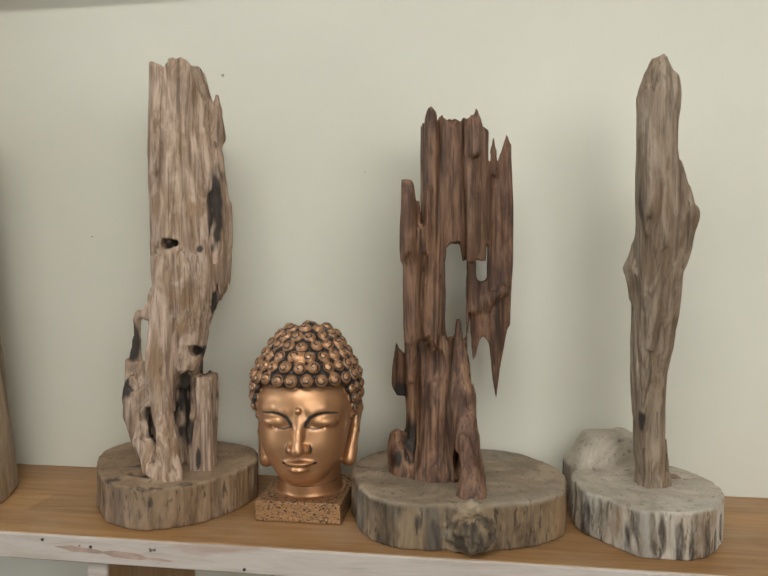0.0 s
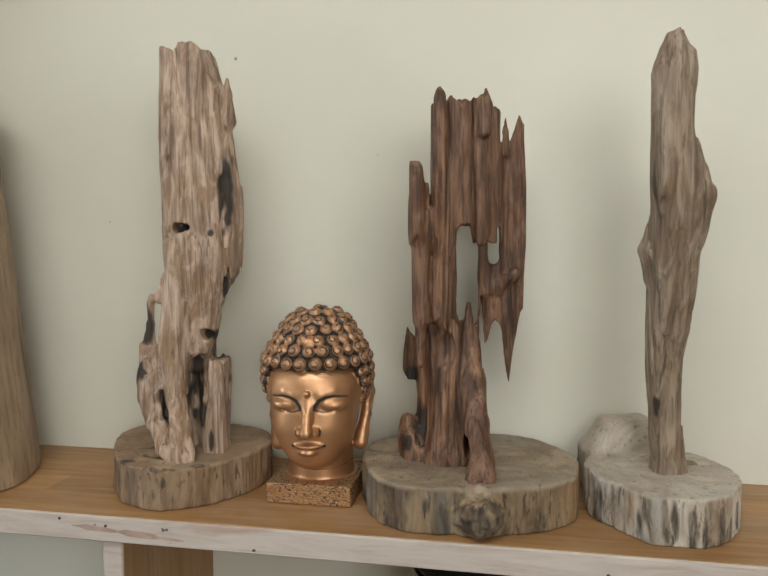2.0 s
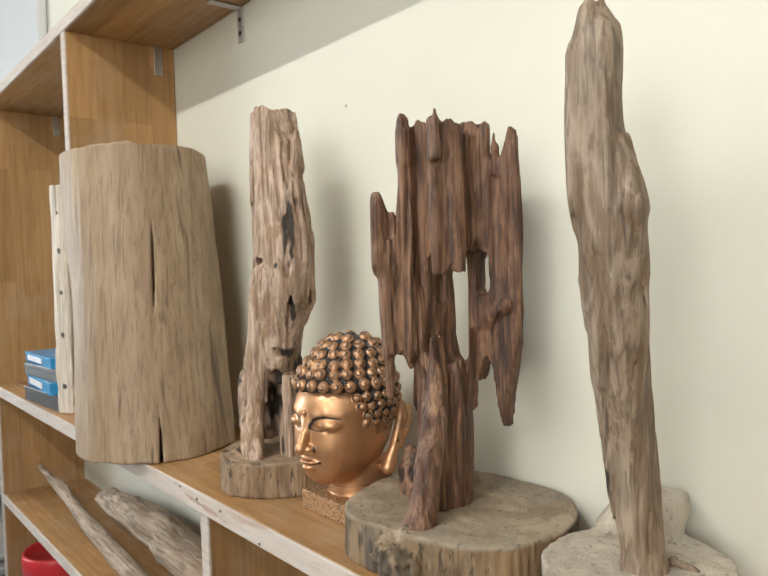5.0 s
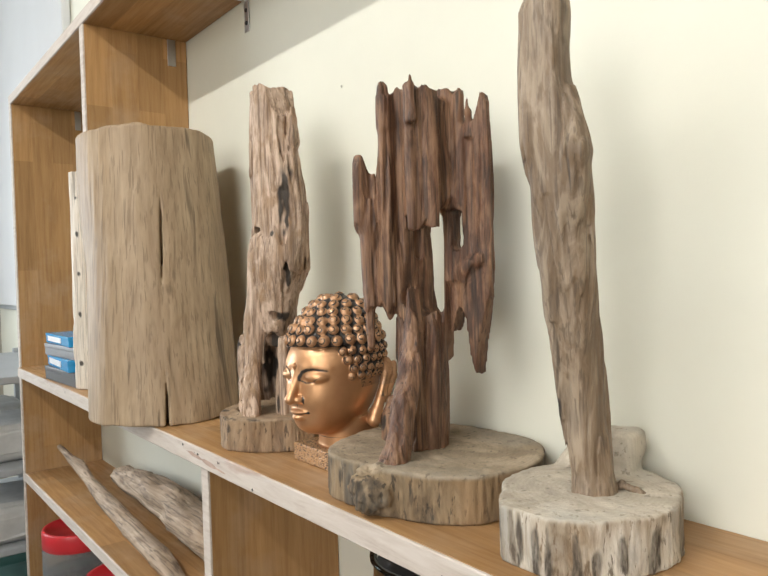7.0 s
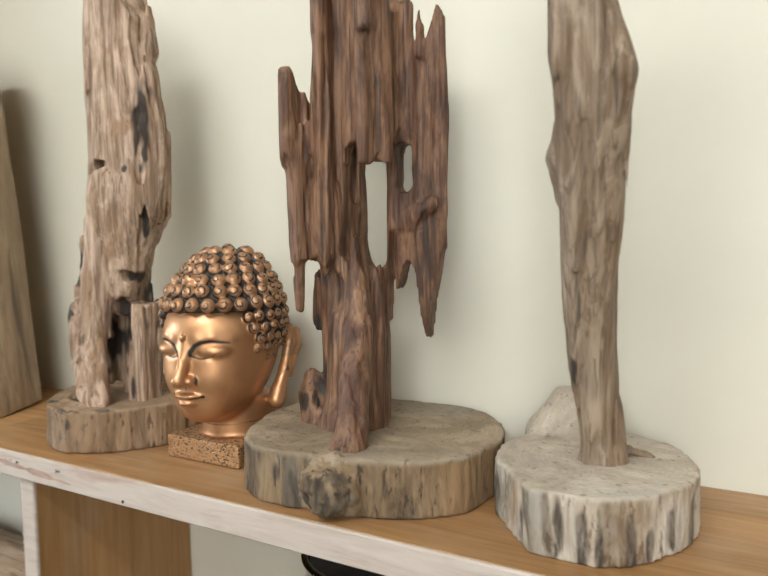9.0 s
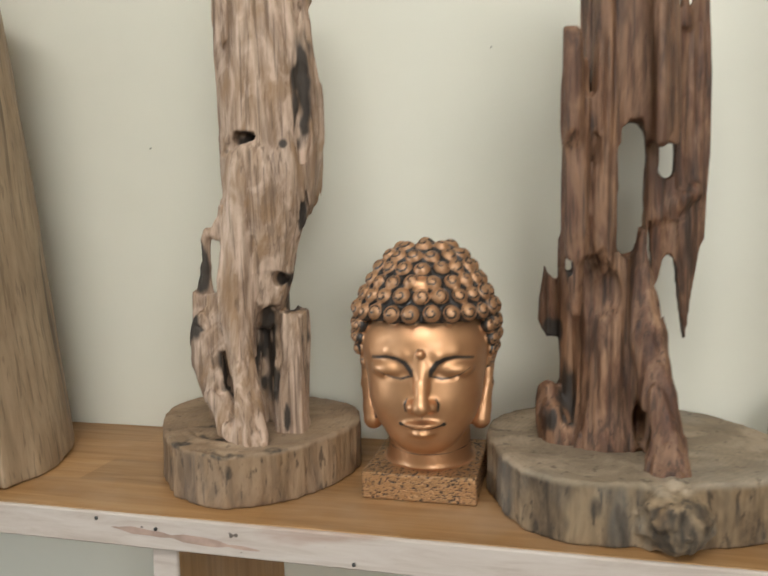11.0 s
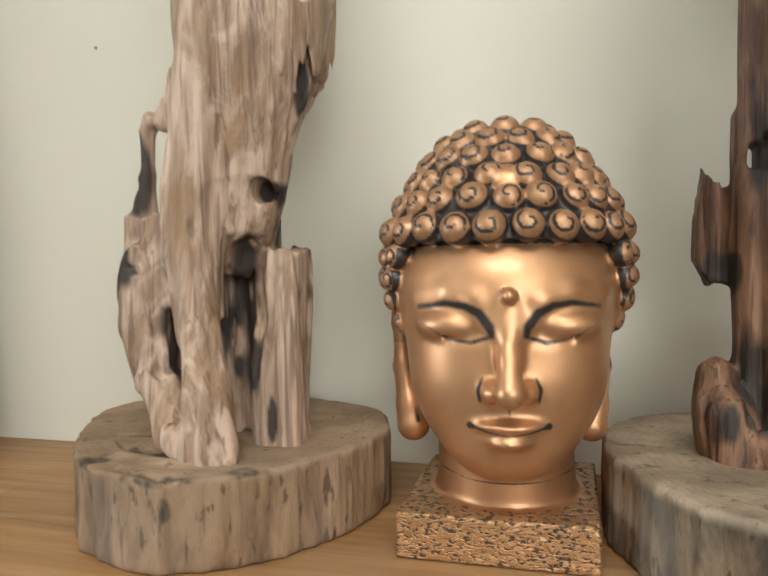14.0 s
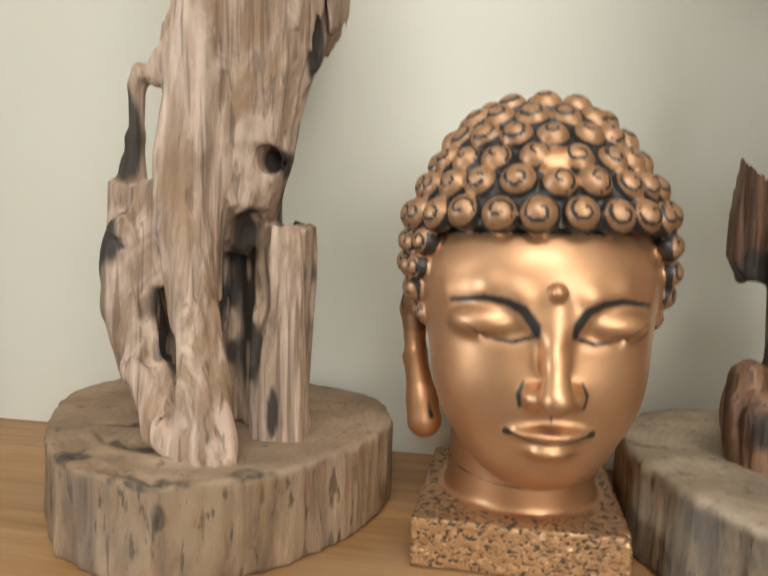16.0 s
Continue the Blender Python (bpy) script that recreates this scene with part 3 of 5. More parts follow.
    for x, side in ((-0.734, 1), (-1.5, 1)):
        bm = box(x + 0.0005, x + 0.003, WALL - 0.045, WALL - 0.027, UPPER - 0.058, UPPER - 0.001, 0.0006)
        part("bracket", bm, STEEL, t, "zinc-plated steel angle bracket")
    return t


wall_shelf()

# ---- bronze head ----
def buddha():
    """Head bust on a square plinth, one solid; local x across, y to the back, z up from the shelf."""
    TURN = 6.5
    F = Field((-0.082, -0.108, 0.0), (0.082, 0.092, 0.226), 0.00115)
    S = lambda g, k: F.add(g, k)
    # head
    wide = 0.0525 - 0.0105 * np.clip((0.118 - F.z) / 0.055, 0, 1)
    S(((np.sqrt((F.x / wide) ** 2 + ((F.y + 0.022) / 0.061) ** 2 + ((F.z - 0.112) / 0.072) ** 2) - 1) * 0.05).astype(np.float32), 0.001)
    S(F.ball((0, -0.044, 0.082), (0.0375, 0.039, 0.036)), 0.018)
    S(F.ball((0, -0.045, 0.130), (0.043, 0.0375, 0.027)), 0.016)
    S(F.ball((0, -0.022, 0.140), (0.0510, 0.052, 0.030)), 0.012)
    for s in (-1, 1):
        S(F.ball((s * 0.0215, -0.050, 0.096), (0.0205, 0.026, 0.027)), 0.016)
    S(F.ball((0, -0.064, 0.0590), (0.019, 0.015, 0.012)), 0.014)
    # neck with fold, and its foot
    neck = F.column([(0.018, 0, 0.0, 0.041, 0.046), (0.027, 0, -0.002, 0.0375, 0.042), (0.036, 0, -0.003, 0.0365, 0.041), (0.06, 0, -0.004, 0.036, 0.040)])
    S(neck, 0.004)
    # eye hollows, lids, brows; the features sit low on the face
    DROP = 0.0038
    F.z = F.z + DROP
    for s in (-1, 1):
        F.cut(F.ball((s * 0.0215, -0.0975, 0.1235), (0.0190, 0.017, 0.0090)), 0.006)
        S(F.ball((s * 0.0225, -0.0690, 0.1212), (0.0185, 0.0160, 0.0094)), 0.0015)
        F.cut(F.limb([(s * 0.0085, -0.0895, 0.1165, 0.0008), (s * 0.016, -0.0865, 0.1142, 0.0011), (s * 0.026, -0.0815, 0.1155, 0.001), (s * 0.038, -0.0705, 0.1225, 0.0006)]), 0.0012)
        S(F.limb([(s * 0.0070, -0.0850, 0.122, 0.0016), (s * 0.014, -0.0822, 0.1310, 0.0016), (s * 0.025, -0.0762, 0.1350, 0.0016), (s * 0.038, -0.0650, 0.132, 0.0012)]), 0.008)
    # nose
    S(F.limb([(0, -0.0835, 0.128, 0.0040), (0, -0.0905, 0.108, 0.0044), (0, -0.0965, 0.0945, 0.0066)]), 0.006)
    for s in (-1, 1):
        S(F.ball((s * 0.0078, -0.0868, 0.0935), (0.0047, 0.0075, 0.0047)), 0.003)
        F.cut(F.limb([(s * 0.0122, -0.0905, 0.1000, 0.0002), (s * 0.0140, -0.089, 0.0945, 0.0004), (s * 0.0130, -0.0895, 0.0895, 0.0003)]), 0.001)
        F.cut(F.ball((s * 0.0048, -0.0965, 0.0872), (0.0028, 0.003, 0.002)), 0.0015)
    # lips
    F.cut(F.limb([(0, -0.0935, 0.0850, 0.0014), (0, -0.0925, 0.0815, 0.0014)]), 0.0025)
    for s in (-1, 1):
        S(F.ball((s * 0.0055, -0.0815, 0.0782), (0.0090, 0.0098, 0.0031)), 0.003)
        F.cut(F.limb([(0, -0.0935, 0.0752, 0.0009), (s * 0.008, -0.0915, 0.0762, 0.0009), (s * 0.0165, -0.0845, 0.0775, 0.0011)]), 0.001)
    S(F.ball((0, -0.081, 0.0716), (0.0100, 0.0110, 0.0040)), 0.003)
    F.cut(F.limb([(-0.008, -0.0885, 0.0655, 0.001), (0.008, -0.0885, 0.0655, 0.001)]), 0.003)
    # dot on the brow
    S(F.ball((0, -0.0885, 0.1345), (0.0033, 0.0036, 0.0033)), 0.0006)
    F.z = F.z - DROP
    # ears with long lobes, not quite alike
    for s, out, back in ((-1, 0.0015, -0.007), (1, -0.003, -0.001)):
        e = lambda x, y, z, r: (s * (x + out), y + back, z, r)
        S(F.limb([e(0.0530, 0.020, 0.128, 0.006), e(0.0560, 0.017, 0.115, 0.0065), e(0.0545, 0.009, 0.088, 0.0058), e(0.0500, 0.003, 0.066, 0.0076), e(0.0485, 0.000, 0.056, 0.0090)]), 0.003)
        S(F.limb([e(0.0575, 0.029, 0.125, 0.004), e(0.0595, 0.027, 0.11, 0.0038), e(0.0555, 0.016, 0.08, 0.0035)]), 0.003)
        F.cut(F.limb([e(0.0625, 0.017, 0.124, 0.002), e(0.0635, 0.015, 0.108, 0.0026), e(0.0605, 0.009, 0.09, 0.0016)]), 0.002)
    # hair cap
    cap = smin(F.ball((0, -0.0225, 0.143), (0.0595, 0.0630, 0.055)), F.ball((0, -0.013, 0.184), (0.0375, 0.0395, 0.0295)), 0.016)
    side = np.clip((F.y + 0.047) / 0.024, 0, 1)
    line = 0.1550 - 0.0525 * side
    cap = np.maximum(cap, line - F.z + 0 * F.x)
    F.add(cap.astype(np.float32), 0.0015)
    # snail curls in rings
    rng = np.random.RandomState(3)
    curls = []

    def seat(phi, w):
        """The point of the cap at azimuth phi (0: front) and height w."""
        lo, hi = 0.0, 0.1
        dx, dy = math.sin(phi), -math.cos(phi)
        for _ in range(24):
            r = (lo + hi) / 2
            px, py = r * dx, -0.0225 + r * dy
            a = (math.sqrt((px / 0.0595) ** 2 + ((py + 0.0225) / 0.0630) ** 2 + ((w - 0.143) / 0.055) ** 2) - 1) * 0.059
            b = (math.sqrt((px / 0.0375) ** 2 + ((py + 0.013) / 0.0395) ** 2 + ((w - 0.184) / 0.0295) ** 2) - 1) * 0.0295
            h = min(1, max(0, 0.5 + 0.5 * (b - a) / 0.016))
            v = b * (1 - h) + a * h - 0.016 * h * (1 - h)
            lo, hi = (r, hi) if v < 0 else (lo, r)
        return np.array((lo * dx, -0.0225 + lo * dy, w)), lo

    rows, gone, last = [0.1060, 0.1165, 0.1270, 0.1375, 0.1480], 1.0, None
    for w in np.arange(0.1605, 0.2112, 0.0003):
        spot = np.array((seat(0.8, w)[1], w))
        gone += 0 if last is None else np.linalg.norm(spot - last)
        last = spot
        if gone >= 0.0130:
            rows.append(float(w))
            gone = 0.0
    for row, w in enumerate(rows):
        _, r = seat(0.8, w)
        low = w < 0.15
        n = max(4, int(round(2 * math.pi * r / (0.0122 if low else 0.0150))))
        for k in range(n):
            phi = (k + 0.5 * (row % 2) + 0.12 * (rng.rand() - 0.5)) / n * 2 * math.pi
            c, _ = seat(phi, w + 0.0016 * (rng.rand() - 0.5))
            front = abs((phi + math.pi) % (2 * math.pi) - math.pi)
            sd = min(1, max(0, (c[1] + 0.057) / 0.024))
            if w < 0.1550 - 0.0525 * sd - 0.002 or (front < 0.12 and 0.1755 < w < 0.1865):
                continue
            curls.append((c, (0.0058 if low else 0.0073) + 0.0006 * rng.rand(), rng.rand() * 6.28))
    curls.append((np.array((0, -0.013, 0.2115)), 0.0072, 0.0))
    for c, r, _ in curls:
        i0 = np.maximum(((c - F.lo - 2.2 * r) / F.step).astype(int), 0)
        i1 = ((c - F.lo + 2.2 * r) / F.step).astype(int) + 1
        sl = tuple(slice(a, b) for a, b in zip(i0, i1))
        X, Y, Z = F.x[sl[0]], F.y[:, sl[1]], F.z[:, :, sl[2]]
        d = np.sqrt((X - c[0]) ** 2 + (Y - c[1]) ** 2 + (Z - c[2]) ** 2)
        F.f[sl] = smin(F.f[sl], d - r, 0.0008)
    # jewel in the hair
    F.add(F.ball((0, -0.0650, 0.1805), (0.0105, 0.008, 0.0075)), 0.0008)
    # plinth with a chiselled skin
    ca, sa = math.cos(radians(TURN)), math.sin(radians(TURN))
    bx = np.maximum(np.maximum(np.abs(ca * F.x - sa * F.y) - 0.0485, np.abs(sa * F.x + ca * F.y + 0.006) - 0.0525), np.abs(F.z - 0.0118) - 0.0118)
    g = np.broadcast_to(bx, F.f.shape).astype(np.float32).copy()
    near = np.nonzero(np.abs(g) < 0.006)
    p = [ax.ravel()[n] for ax, n in zip((F.x, F.y, F.z), near)]
    chip = vnoise(p[0] * 300, p[1] * 300, p[2] * 420)
    g[near] += 0.0011 * np.clip(chip - 0.05, 0, 1) * 1.6 * (p[2] > 0.0015)
    F.add(g, 0.0012)
    me, v = F.mesh("buddha_head", 2)
    # dark patina left in the recesses of the finish
    x, y, z = v.T

    def rod(points):
        best = np.full(len(v), 1.0)
        for a, b in zip(points, points[1:]):
            a, b = np.array(a), np.array(b)
            d = b[:3] - a[:3]
            h = np.clip(((v - a[:3]) @ d) / (d @ d), 0, 1)
            best = np.minimum(best, np.linalg.norm(v - a[:3] - h[:, None] * d, axis=1) - (a[3] + h * (b[3] - a[3])))
        return best

    pat = np.zeros(len(v))

    def stain(d, soft=0.0012, amount=1.0):
        nonlocal pat
        pat = np.maximum(pat, amount * np.clip(0.5 - d / soft * 0.5, 0, 1))

    def drawn(points):
        """Distance to a line drawn on the face, seen from the front."""
        best = np.full(len(v), 1.0)
        for a, c in zip(points, points[1:]):
            a, c = np.array(a), np.array(c)
            d = c[:2] - a[:2]
            q = np.stack((x - a[0], z + DROP - a[1]), 1)
            h = np.clip((q @ d) / (d @ d), 0, 1)
            best = np.minimum(best, np.linalg.norm(q - h[:, None] * d, axis=1) - (a[2] + h * (c[2] - a[2])))
        return best + np.where(y < -0.045, 0, 1)

    for s in (-1, 1):
        stain(drawn([(s * 0.0072, 0.1175, 0.0012), (s * 0.0082, 0.1215, 0.0019), (s * 0.0125, 0.1272, 0.0019), (s * 0.0185, 0.1300, 0.0015), (s * 0.0270, 0.1312, 0.0012), (s * 0.0395, 0.1290, 0.0009)]), 0.0024)
        stain(drawn([(s * 0.0080, 0.1168, 0.0010), (s * 0.016, 0.1142, 0.0010), (s * 0.026, 0.1155, 0.0007), (s * 0.038, 0.1225, 0.0002)]), 0.0015, 0.85)
        stain(drawn([(s * 0.0112, 0.0995, 0.0003), (s * 0.0133, 0.0945, 0.0008), (s * 0.0124, 0.0890, 0.0006)]), 0.0014)
        stain(drawn([(0, 0.0752, 0.0002), (s * 0.008, 0.0762, 0.0004), (s * 0.0145, 0.0775, 0.0006), (s * 0.0168, 0.0780, 0.0016)]), 0.0012)
        stain(rod([(s * 0.0625, 0.012, 0.126, 0.004), (s * 0.063, 0.010, 0.108, 0.004), (s * 0.0585, 0.004, 0.088, 0.002)]), 0.003)
        stain(rod([(s * 0.0505, -0.008, 0.110, 0.0010), (s * 0.0495, -0.012, 0.085, 0.0010), (s * 0.0465, -0.014, 0.060, 0.0012)]), 0.002)
    stain(drawn([(0, 0.0865, 0.0010), (0, 0.083, 0.0006)]), 0.001, 0.7)
    stain(np.abs(np.hypot(x, z + DROP - 0.1345) - 0.0039) - 0.0003 + np.where(y < -0.045, 0, 1), 0.0008, 0.8)
    stain(np.abs(z - (0.0365 + 0.06 * (y + 0.04))) - 0.0004 + np.where((np.hypot(x, y) < 0.05) & (z < 0.05), 0, 1), 0.0006, 0.9)
    # between the curls
    near = np.full(len(v), 1.0)
    spiral = np.zeros(len(v))
    for c, r, turn in curls:
        m = np.nonzero((np.abs(v - c) < 2.5 * r).all(1))[0]
        q = v[m] - c
        d = np.linalg.norm(q, axis=1)
        near[m] = np.minimum(near[m], d / r)
        nrm = c - np.array((0, 0.004, 0.135))
        nrm /= np.linalg.norm(nrm)
        e1 = np.cross(nrm, (0, 0, 1.0))
        e1 /= max(np.linalg.norm(e1), 1e-6)
        e2 = np.cross(nrm, e1)
        a, b = q @ e1, q @ e2
        rr = np.hypot(a, b) / r
        sp = np.sin(np.arctan2(b, a) + rr * 9.0 + turn)
        spiral[m] = np.maximum(spiral[m], np.where((d < 1.25 * r) & (rr < 0.75) & (rr > 0.12), np.clip((sp - 0.55) * 2.4, 0, 1) * 0.8, 0))
    capd = smin((np.sqrt((x / 0.0595) ** 2 + ((y + 0.0225) / 0.0630) ** 2 + ((z - 0.143) / 0.055) ** 2) - 1) * 0.059, (np.sqrt((x / 0.0375) ** 2 + ((y + 0.013) / 0.0395) ** 2 + ((z - 0.184) / 0.0295) ** 2) - 1) * 0.0295, 0.016)
    hairline = 0.1550 - 0.0525 * np.clip((y + 0.047) / 0.024, 0, 1)
    jewel = np.sqrt((x / 0.0105) ** 2 + ((y + 0.0650) / 0.008) ** 2 + ((z - 0.1805) / 0.0075) ** 2)
    inhair = ((z > hairline - 0.0022) & (capd > -0.010)) | ((near != 1.0) & (near < 1.10) & (y > -0.066))
    fringe = (z > hairline - 0.008) & (near < 1.9) & (y > -0.062)
    cleft = np.clip((near - 1.02) / 0.07, 0, 1)
    gap = np.maximum(np.maximum(cleft, np.clip((0.0038 - capd) / 0.0020, 0, 1) * (near > 0.97)) * inhair, cleft * fringe)
    pat = np.maximum(pat, np.where(jewel < 1.12, 0.2, np.maximum(np.maximum(gap, spiral * inhair), 0.385 * inhair)))
    # plinth: pits dark, edges rubbed bright
    core = np.hypot(x / 0.0415, (y + 0.001) / 0.0465)
    pl = (z < 0.0262) & (core > 1.0)
    pat = np.where(pl, 0.0, pat)
    me.attributes.new("chisel", "FLOAT", "POINT").data.foreach_set("value", np.where(pl, np.where(z > 0.0225, 1.0, 0.75), 0.0).astype(np.float32))
    me.attributes.new("patina", "FLOAT", "POINT").data.foreach_set("value", pat.astype(np.float32))
    me.materials.append(BRONZE)
    ob = new("buddha_head", me)
    ob.matrix_world = pose(0.0015, 0.1185, SHELF, 0, 0, TURN)
    tagged(ob, "gold-bronze Buddha head bust with dark patina on a square plinth", "statue")


buddha()


# ---- driftwood sculptures ----
def stump(F, centre, radii, low, high, seed, groove=0.0025, flare=0.0):
    """A thick slice of trunk with an uneven outline; radii by compass angle in degrees from +x."""
    dx, dy = F.x - centre[0], F.y - centre[1]
    th = np.arctan2(dy, dx)
    rows = sorted(radii)
    rows = [(rows[-1][0] - 360, rows[-1][1])] + rows + [(rows[0][0] + 360, rows[0][1])]
    fine = np.radians(np.arange(-180, 180.1, 2))
    plain = np.interp(fine, np.radians([p[0] for p in rows]), [p[1] for p in rows])
    soft = sum(np.roll(plain[:-1], k) for k in range(-3, 4)) / 7
    r = np.interp(th, fine, np.append(soft, soft[0])).astype(np.float32)
    r = r + flare * (high - F.z) / (high - low)
    g = (np.hypot(dx, dy) - r) * 0.93
    g = g + groove * np.abs(vnoise(th * 9 + seed, 0 * th + 0.5, F.z * 22)) + 0.0008 * vnoise(th * 40 + seed, 0 * th, F.z * 40) + 0.0016 * vnoise(th * 5 + seed, 0 * th, F.z * 14)
    tilt = 0.0012 * vnoise(F.x * 22 + seed, F.y * 22, 0 * F.z) + 0.0005 * vnoise(F.x * 160, F.y * 160, 0 * F.z)
    F.add(smax(g, np.maximum(F.z - high - tilt, low - F.z), 0.003).astype(np.float32), 0.002)


def cut_attr(me, v, high, soft=0.0035):
    val = np.clip((v[:, 2] - high + soft) / soft, 0, 1).astype(np.float32)
    me.attributes.new("cut", "FLOAT", "POINT").data.foreach_set("value", val)


def tan_driftwood():
    t = thing("driftwood_sculpture", "tall hollow tan driftwood on a brown slice of trunk", "driftwood", (-0.165, 0.115, SHELF), "driftwood sculptures")
    F = Field((-0.29, 0.004, 1.199), (-0.05, 0.2195, 1.262), 0.0016)
    stump(F, (-0.165, 0.115), [(9, 0.098), (-5, 0.0955), (-20, 0.092), (-39, 0.091), (-62, 0.098), (-82, 0.102), (-102, 0.098), (-127, 0.089), (-155, 0.087), (-173, 0.095), (165, 0.112), (147, 0.124), (122, 0.112), (90, 0.098), (60, 0.099), (35, 0.101)], 1.2, 1.2465, 2.0, 0.0036)
    # eye-shaped hollow and flakes round the foot of the wood, chipped rim
    F.cut(F.ball((-0.182, 0.058, 1.2485), (0.030, 0.012, 0.0045)), 0.002, 0.0012)
    F.cut(F.limb([(-0.222, 0.085, 1.2475, 0.002), (-0.20, 0.088, 1.2475, 0.003), (-0.178, 0.082, 1.2475, 0.002)]), 0.002)
    F.cut(F.limb([(-0.215, 0.052, 1.250, 0.003), (-0.185, 0.026, 1.2505, 0.0045), (-0.15, 0.018, 1.250, 0.004), (-0.118, 0.034, 1.250, 0.0035)]), 0.003, 0.0015)
    F.add(F.limb([(-0.215, 0.070, 1.2455, 0.002), (-0.19, 0.046, 1.246, 0.003), (-0.155, 0.038, 1.246, 0.0028), (-0.128, 0.040, 1.2455, 0.002)]), 0.003)
    for c, r in (((-0.184, 0.056, 1.2435), (0.024, 0.008, 0.004)), ((-0.200, 0.088, 1.245), (0.018, 0.005, 0.003)), ((-0.150, 0.017, 1.2455), (0.018, 0.006, 0.0022)), ((-0.203, 0.036, 1.2455), (0.016, 0.007, 0.0022)), ((-0.112, 0.036, 1.2455), (0.012, 0.007, 0.0022)), ((-0.146, 0.012, 1.232), (0.0022, 0.006, 0.005)), ((-0.130, 0.018, 1.228), (0.0010, 0.006, 0.012)), ((-0.170, 0.014, 1.216), (0.0010, 0.006, 0.012)), ((-0.212, 0.038, 1.222), (0.0012, 0.006, 0.012))):
        F.darken(c, r)
    me, v = F.mesh("stump", 1)
    cut_attr(me, v, 1.2445)
    me.transform(Matrix.Translation((0.165, -0.115, -SHELF)))
    solid("stump", me, STUMP_A, t, "brown weathered slice of trunk with bark")

    F = Field((-0.225, 0.02, 1.24), (-0.075, 0.165, 1.722), 0.0014)
    body = F.column([(1.338, -0.150, 0.100, 0.010, 0.012), (1.362, -0.149, 0.095, 0.024, 0.024), (1.38, -0.1475, 0.095, 0.0285, 0.028), (1.415, -0.1450, 0.096, 0.0325, 0.031), (1.43, -0.1425, 0.096, 0.0365, 0.031), (1.45, -0.1375, 0.097, 0.0415, 0.032), (1.483, -0.1335, 0.097, 0.0420, 0.031), (1.505, -0.1320, 0.097, 0.0420, 0.028),
                     (1.551, -0.1325, 0.097, 0.0415, 0.026), (1.605, -0.1360, 0.097, 0.0385, 0.025), (1.641, -0.1390, 0.096, 0.0350, 0.024), (1.67, -0.1390, 0.095, 0.0355, 0.023), (1.72, -0.1390, 0.094, 0.0355, 0.022)], 16, 2.6)
    F.add(body.astype(np.float32), 0.001)
    # the lower body swells forward below the ledge
    F.add(F.column([(1.395, -0.142, 0.084, 0.018, 0.016), (1.43, -0.139, 0.083, 0.026, 0.019), (1.47, -0.136, 0.082, 0.031, 0.020), (1.495, -0.136, 0.084, 0.029, 0.016), (1.502, -0.136, 0.086, 0.024, 0.010)], 16, 2.2), 0.012)
    # broken top, lower on one side
    crown = 1.7085 + 0.0035 * vnoise(F.x * 85 + 3, F.y * 85, 0 * F.z) - np.interp(F.x, [-0.124, -0.1205, -0.113, -0.108, -0.104], [0, 0.012, 0.036, 0.040, 0.034])
    F.f = smax(F.f, F.z - crown, 0.002).astype(np.float32)
    F.add(F.limb([(-0.1045, 0.106, 1.63, 0.011), (-0.1040, 0.106, 1.660, 0.006), (-0.1025, 0.106, 1.676, 0.002)]), 0.005)
    # broad strand running down to the front of the slice
    F.add(F.limb([(-0.158, 0.080, 1.44, 0.018), (-0.1585, 0.073, 1.385, 0.0165), (-0.1555, 0.065, 1.35, 0.0125), (-0.149, 0.057, 1.31, 0.0105), (-0.1430, 0.052, 1.275, 0.0105), (-0.1370, 0.048, 1.252, 0.0100), (-0.129, 0.042, 1.243, 0.0055)]), 0.010)
    # side loop: arm, dark strut, pale sheet, knotty disc and its leg
    F.add(F.limb([(-0.170, 0.082, 1.432, 0.011), (-0.186, 0.078, 1.425, 0.0062), (-0.193, 0.078, 1.420, 0.0050)]), 0.006)
    F.add(F.limb([(-0.1915, 0.079, 1.418, 0.0062), (-0.192, 0.079, 1.395, 0.0064), (-0.1925, 0.079, 1.372, 0.0090)]), 0.004)
    F.add(F.plate((-0.1975, 0.076), (-0.152, 0.068), 0.0075, np.interp(F.x, [-0.205, -0.165, -0.15], [1.335, 1.325, 1.32]), 1.3735 + 0.12 * np.clip(F.x + 0.178, 0, 0.03)), 0.005)
    F.add(F.ball((-0.1915, 0.069, 1.331), (0.0145, 0.013, 0.029)), 0.005)
    F.add(F.limb([(-0.190, 0.068, 1.312, 0.0135), (-0.1765, 0.061, 1.283, 0.0110), (-0.160, 0.054, 1.258, 0.0105), (-0.148, 0.050, 1.246, 0.0095)]), 0.006)
    # hollow back, and the flat plank beside the large hollow
    F.add(F.plate((-0.166, 0.114), (-0.138, 0.114), 0.010, 1.243, 1.372), 0.005)
    F.add(F.plate((-0.138, 0.114), (-0.122, 0.112), 0.008, 1.243, 1.345), 0.005)
    F.add(F.plate((-0.166, 0.114), (-0.190, 0.084), 0.0075, 1.258, 1.362), 0.006)
    F.add(F.column([(1.24, -0.1215, 0.099, 0.0140, 0.018), (1.33, -0.1215, 0.100, 0.0137, 0.018), (1.353, -0.1205, 0.101, 0.0125, 0.016)], 8, 4), 0.003)
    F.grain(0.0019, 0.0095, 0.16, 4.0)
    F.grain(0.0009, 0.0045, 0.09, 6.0)
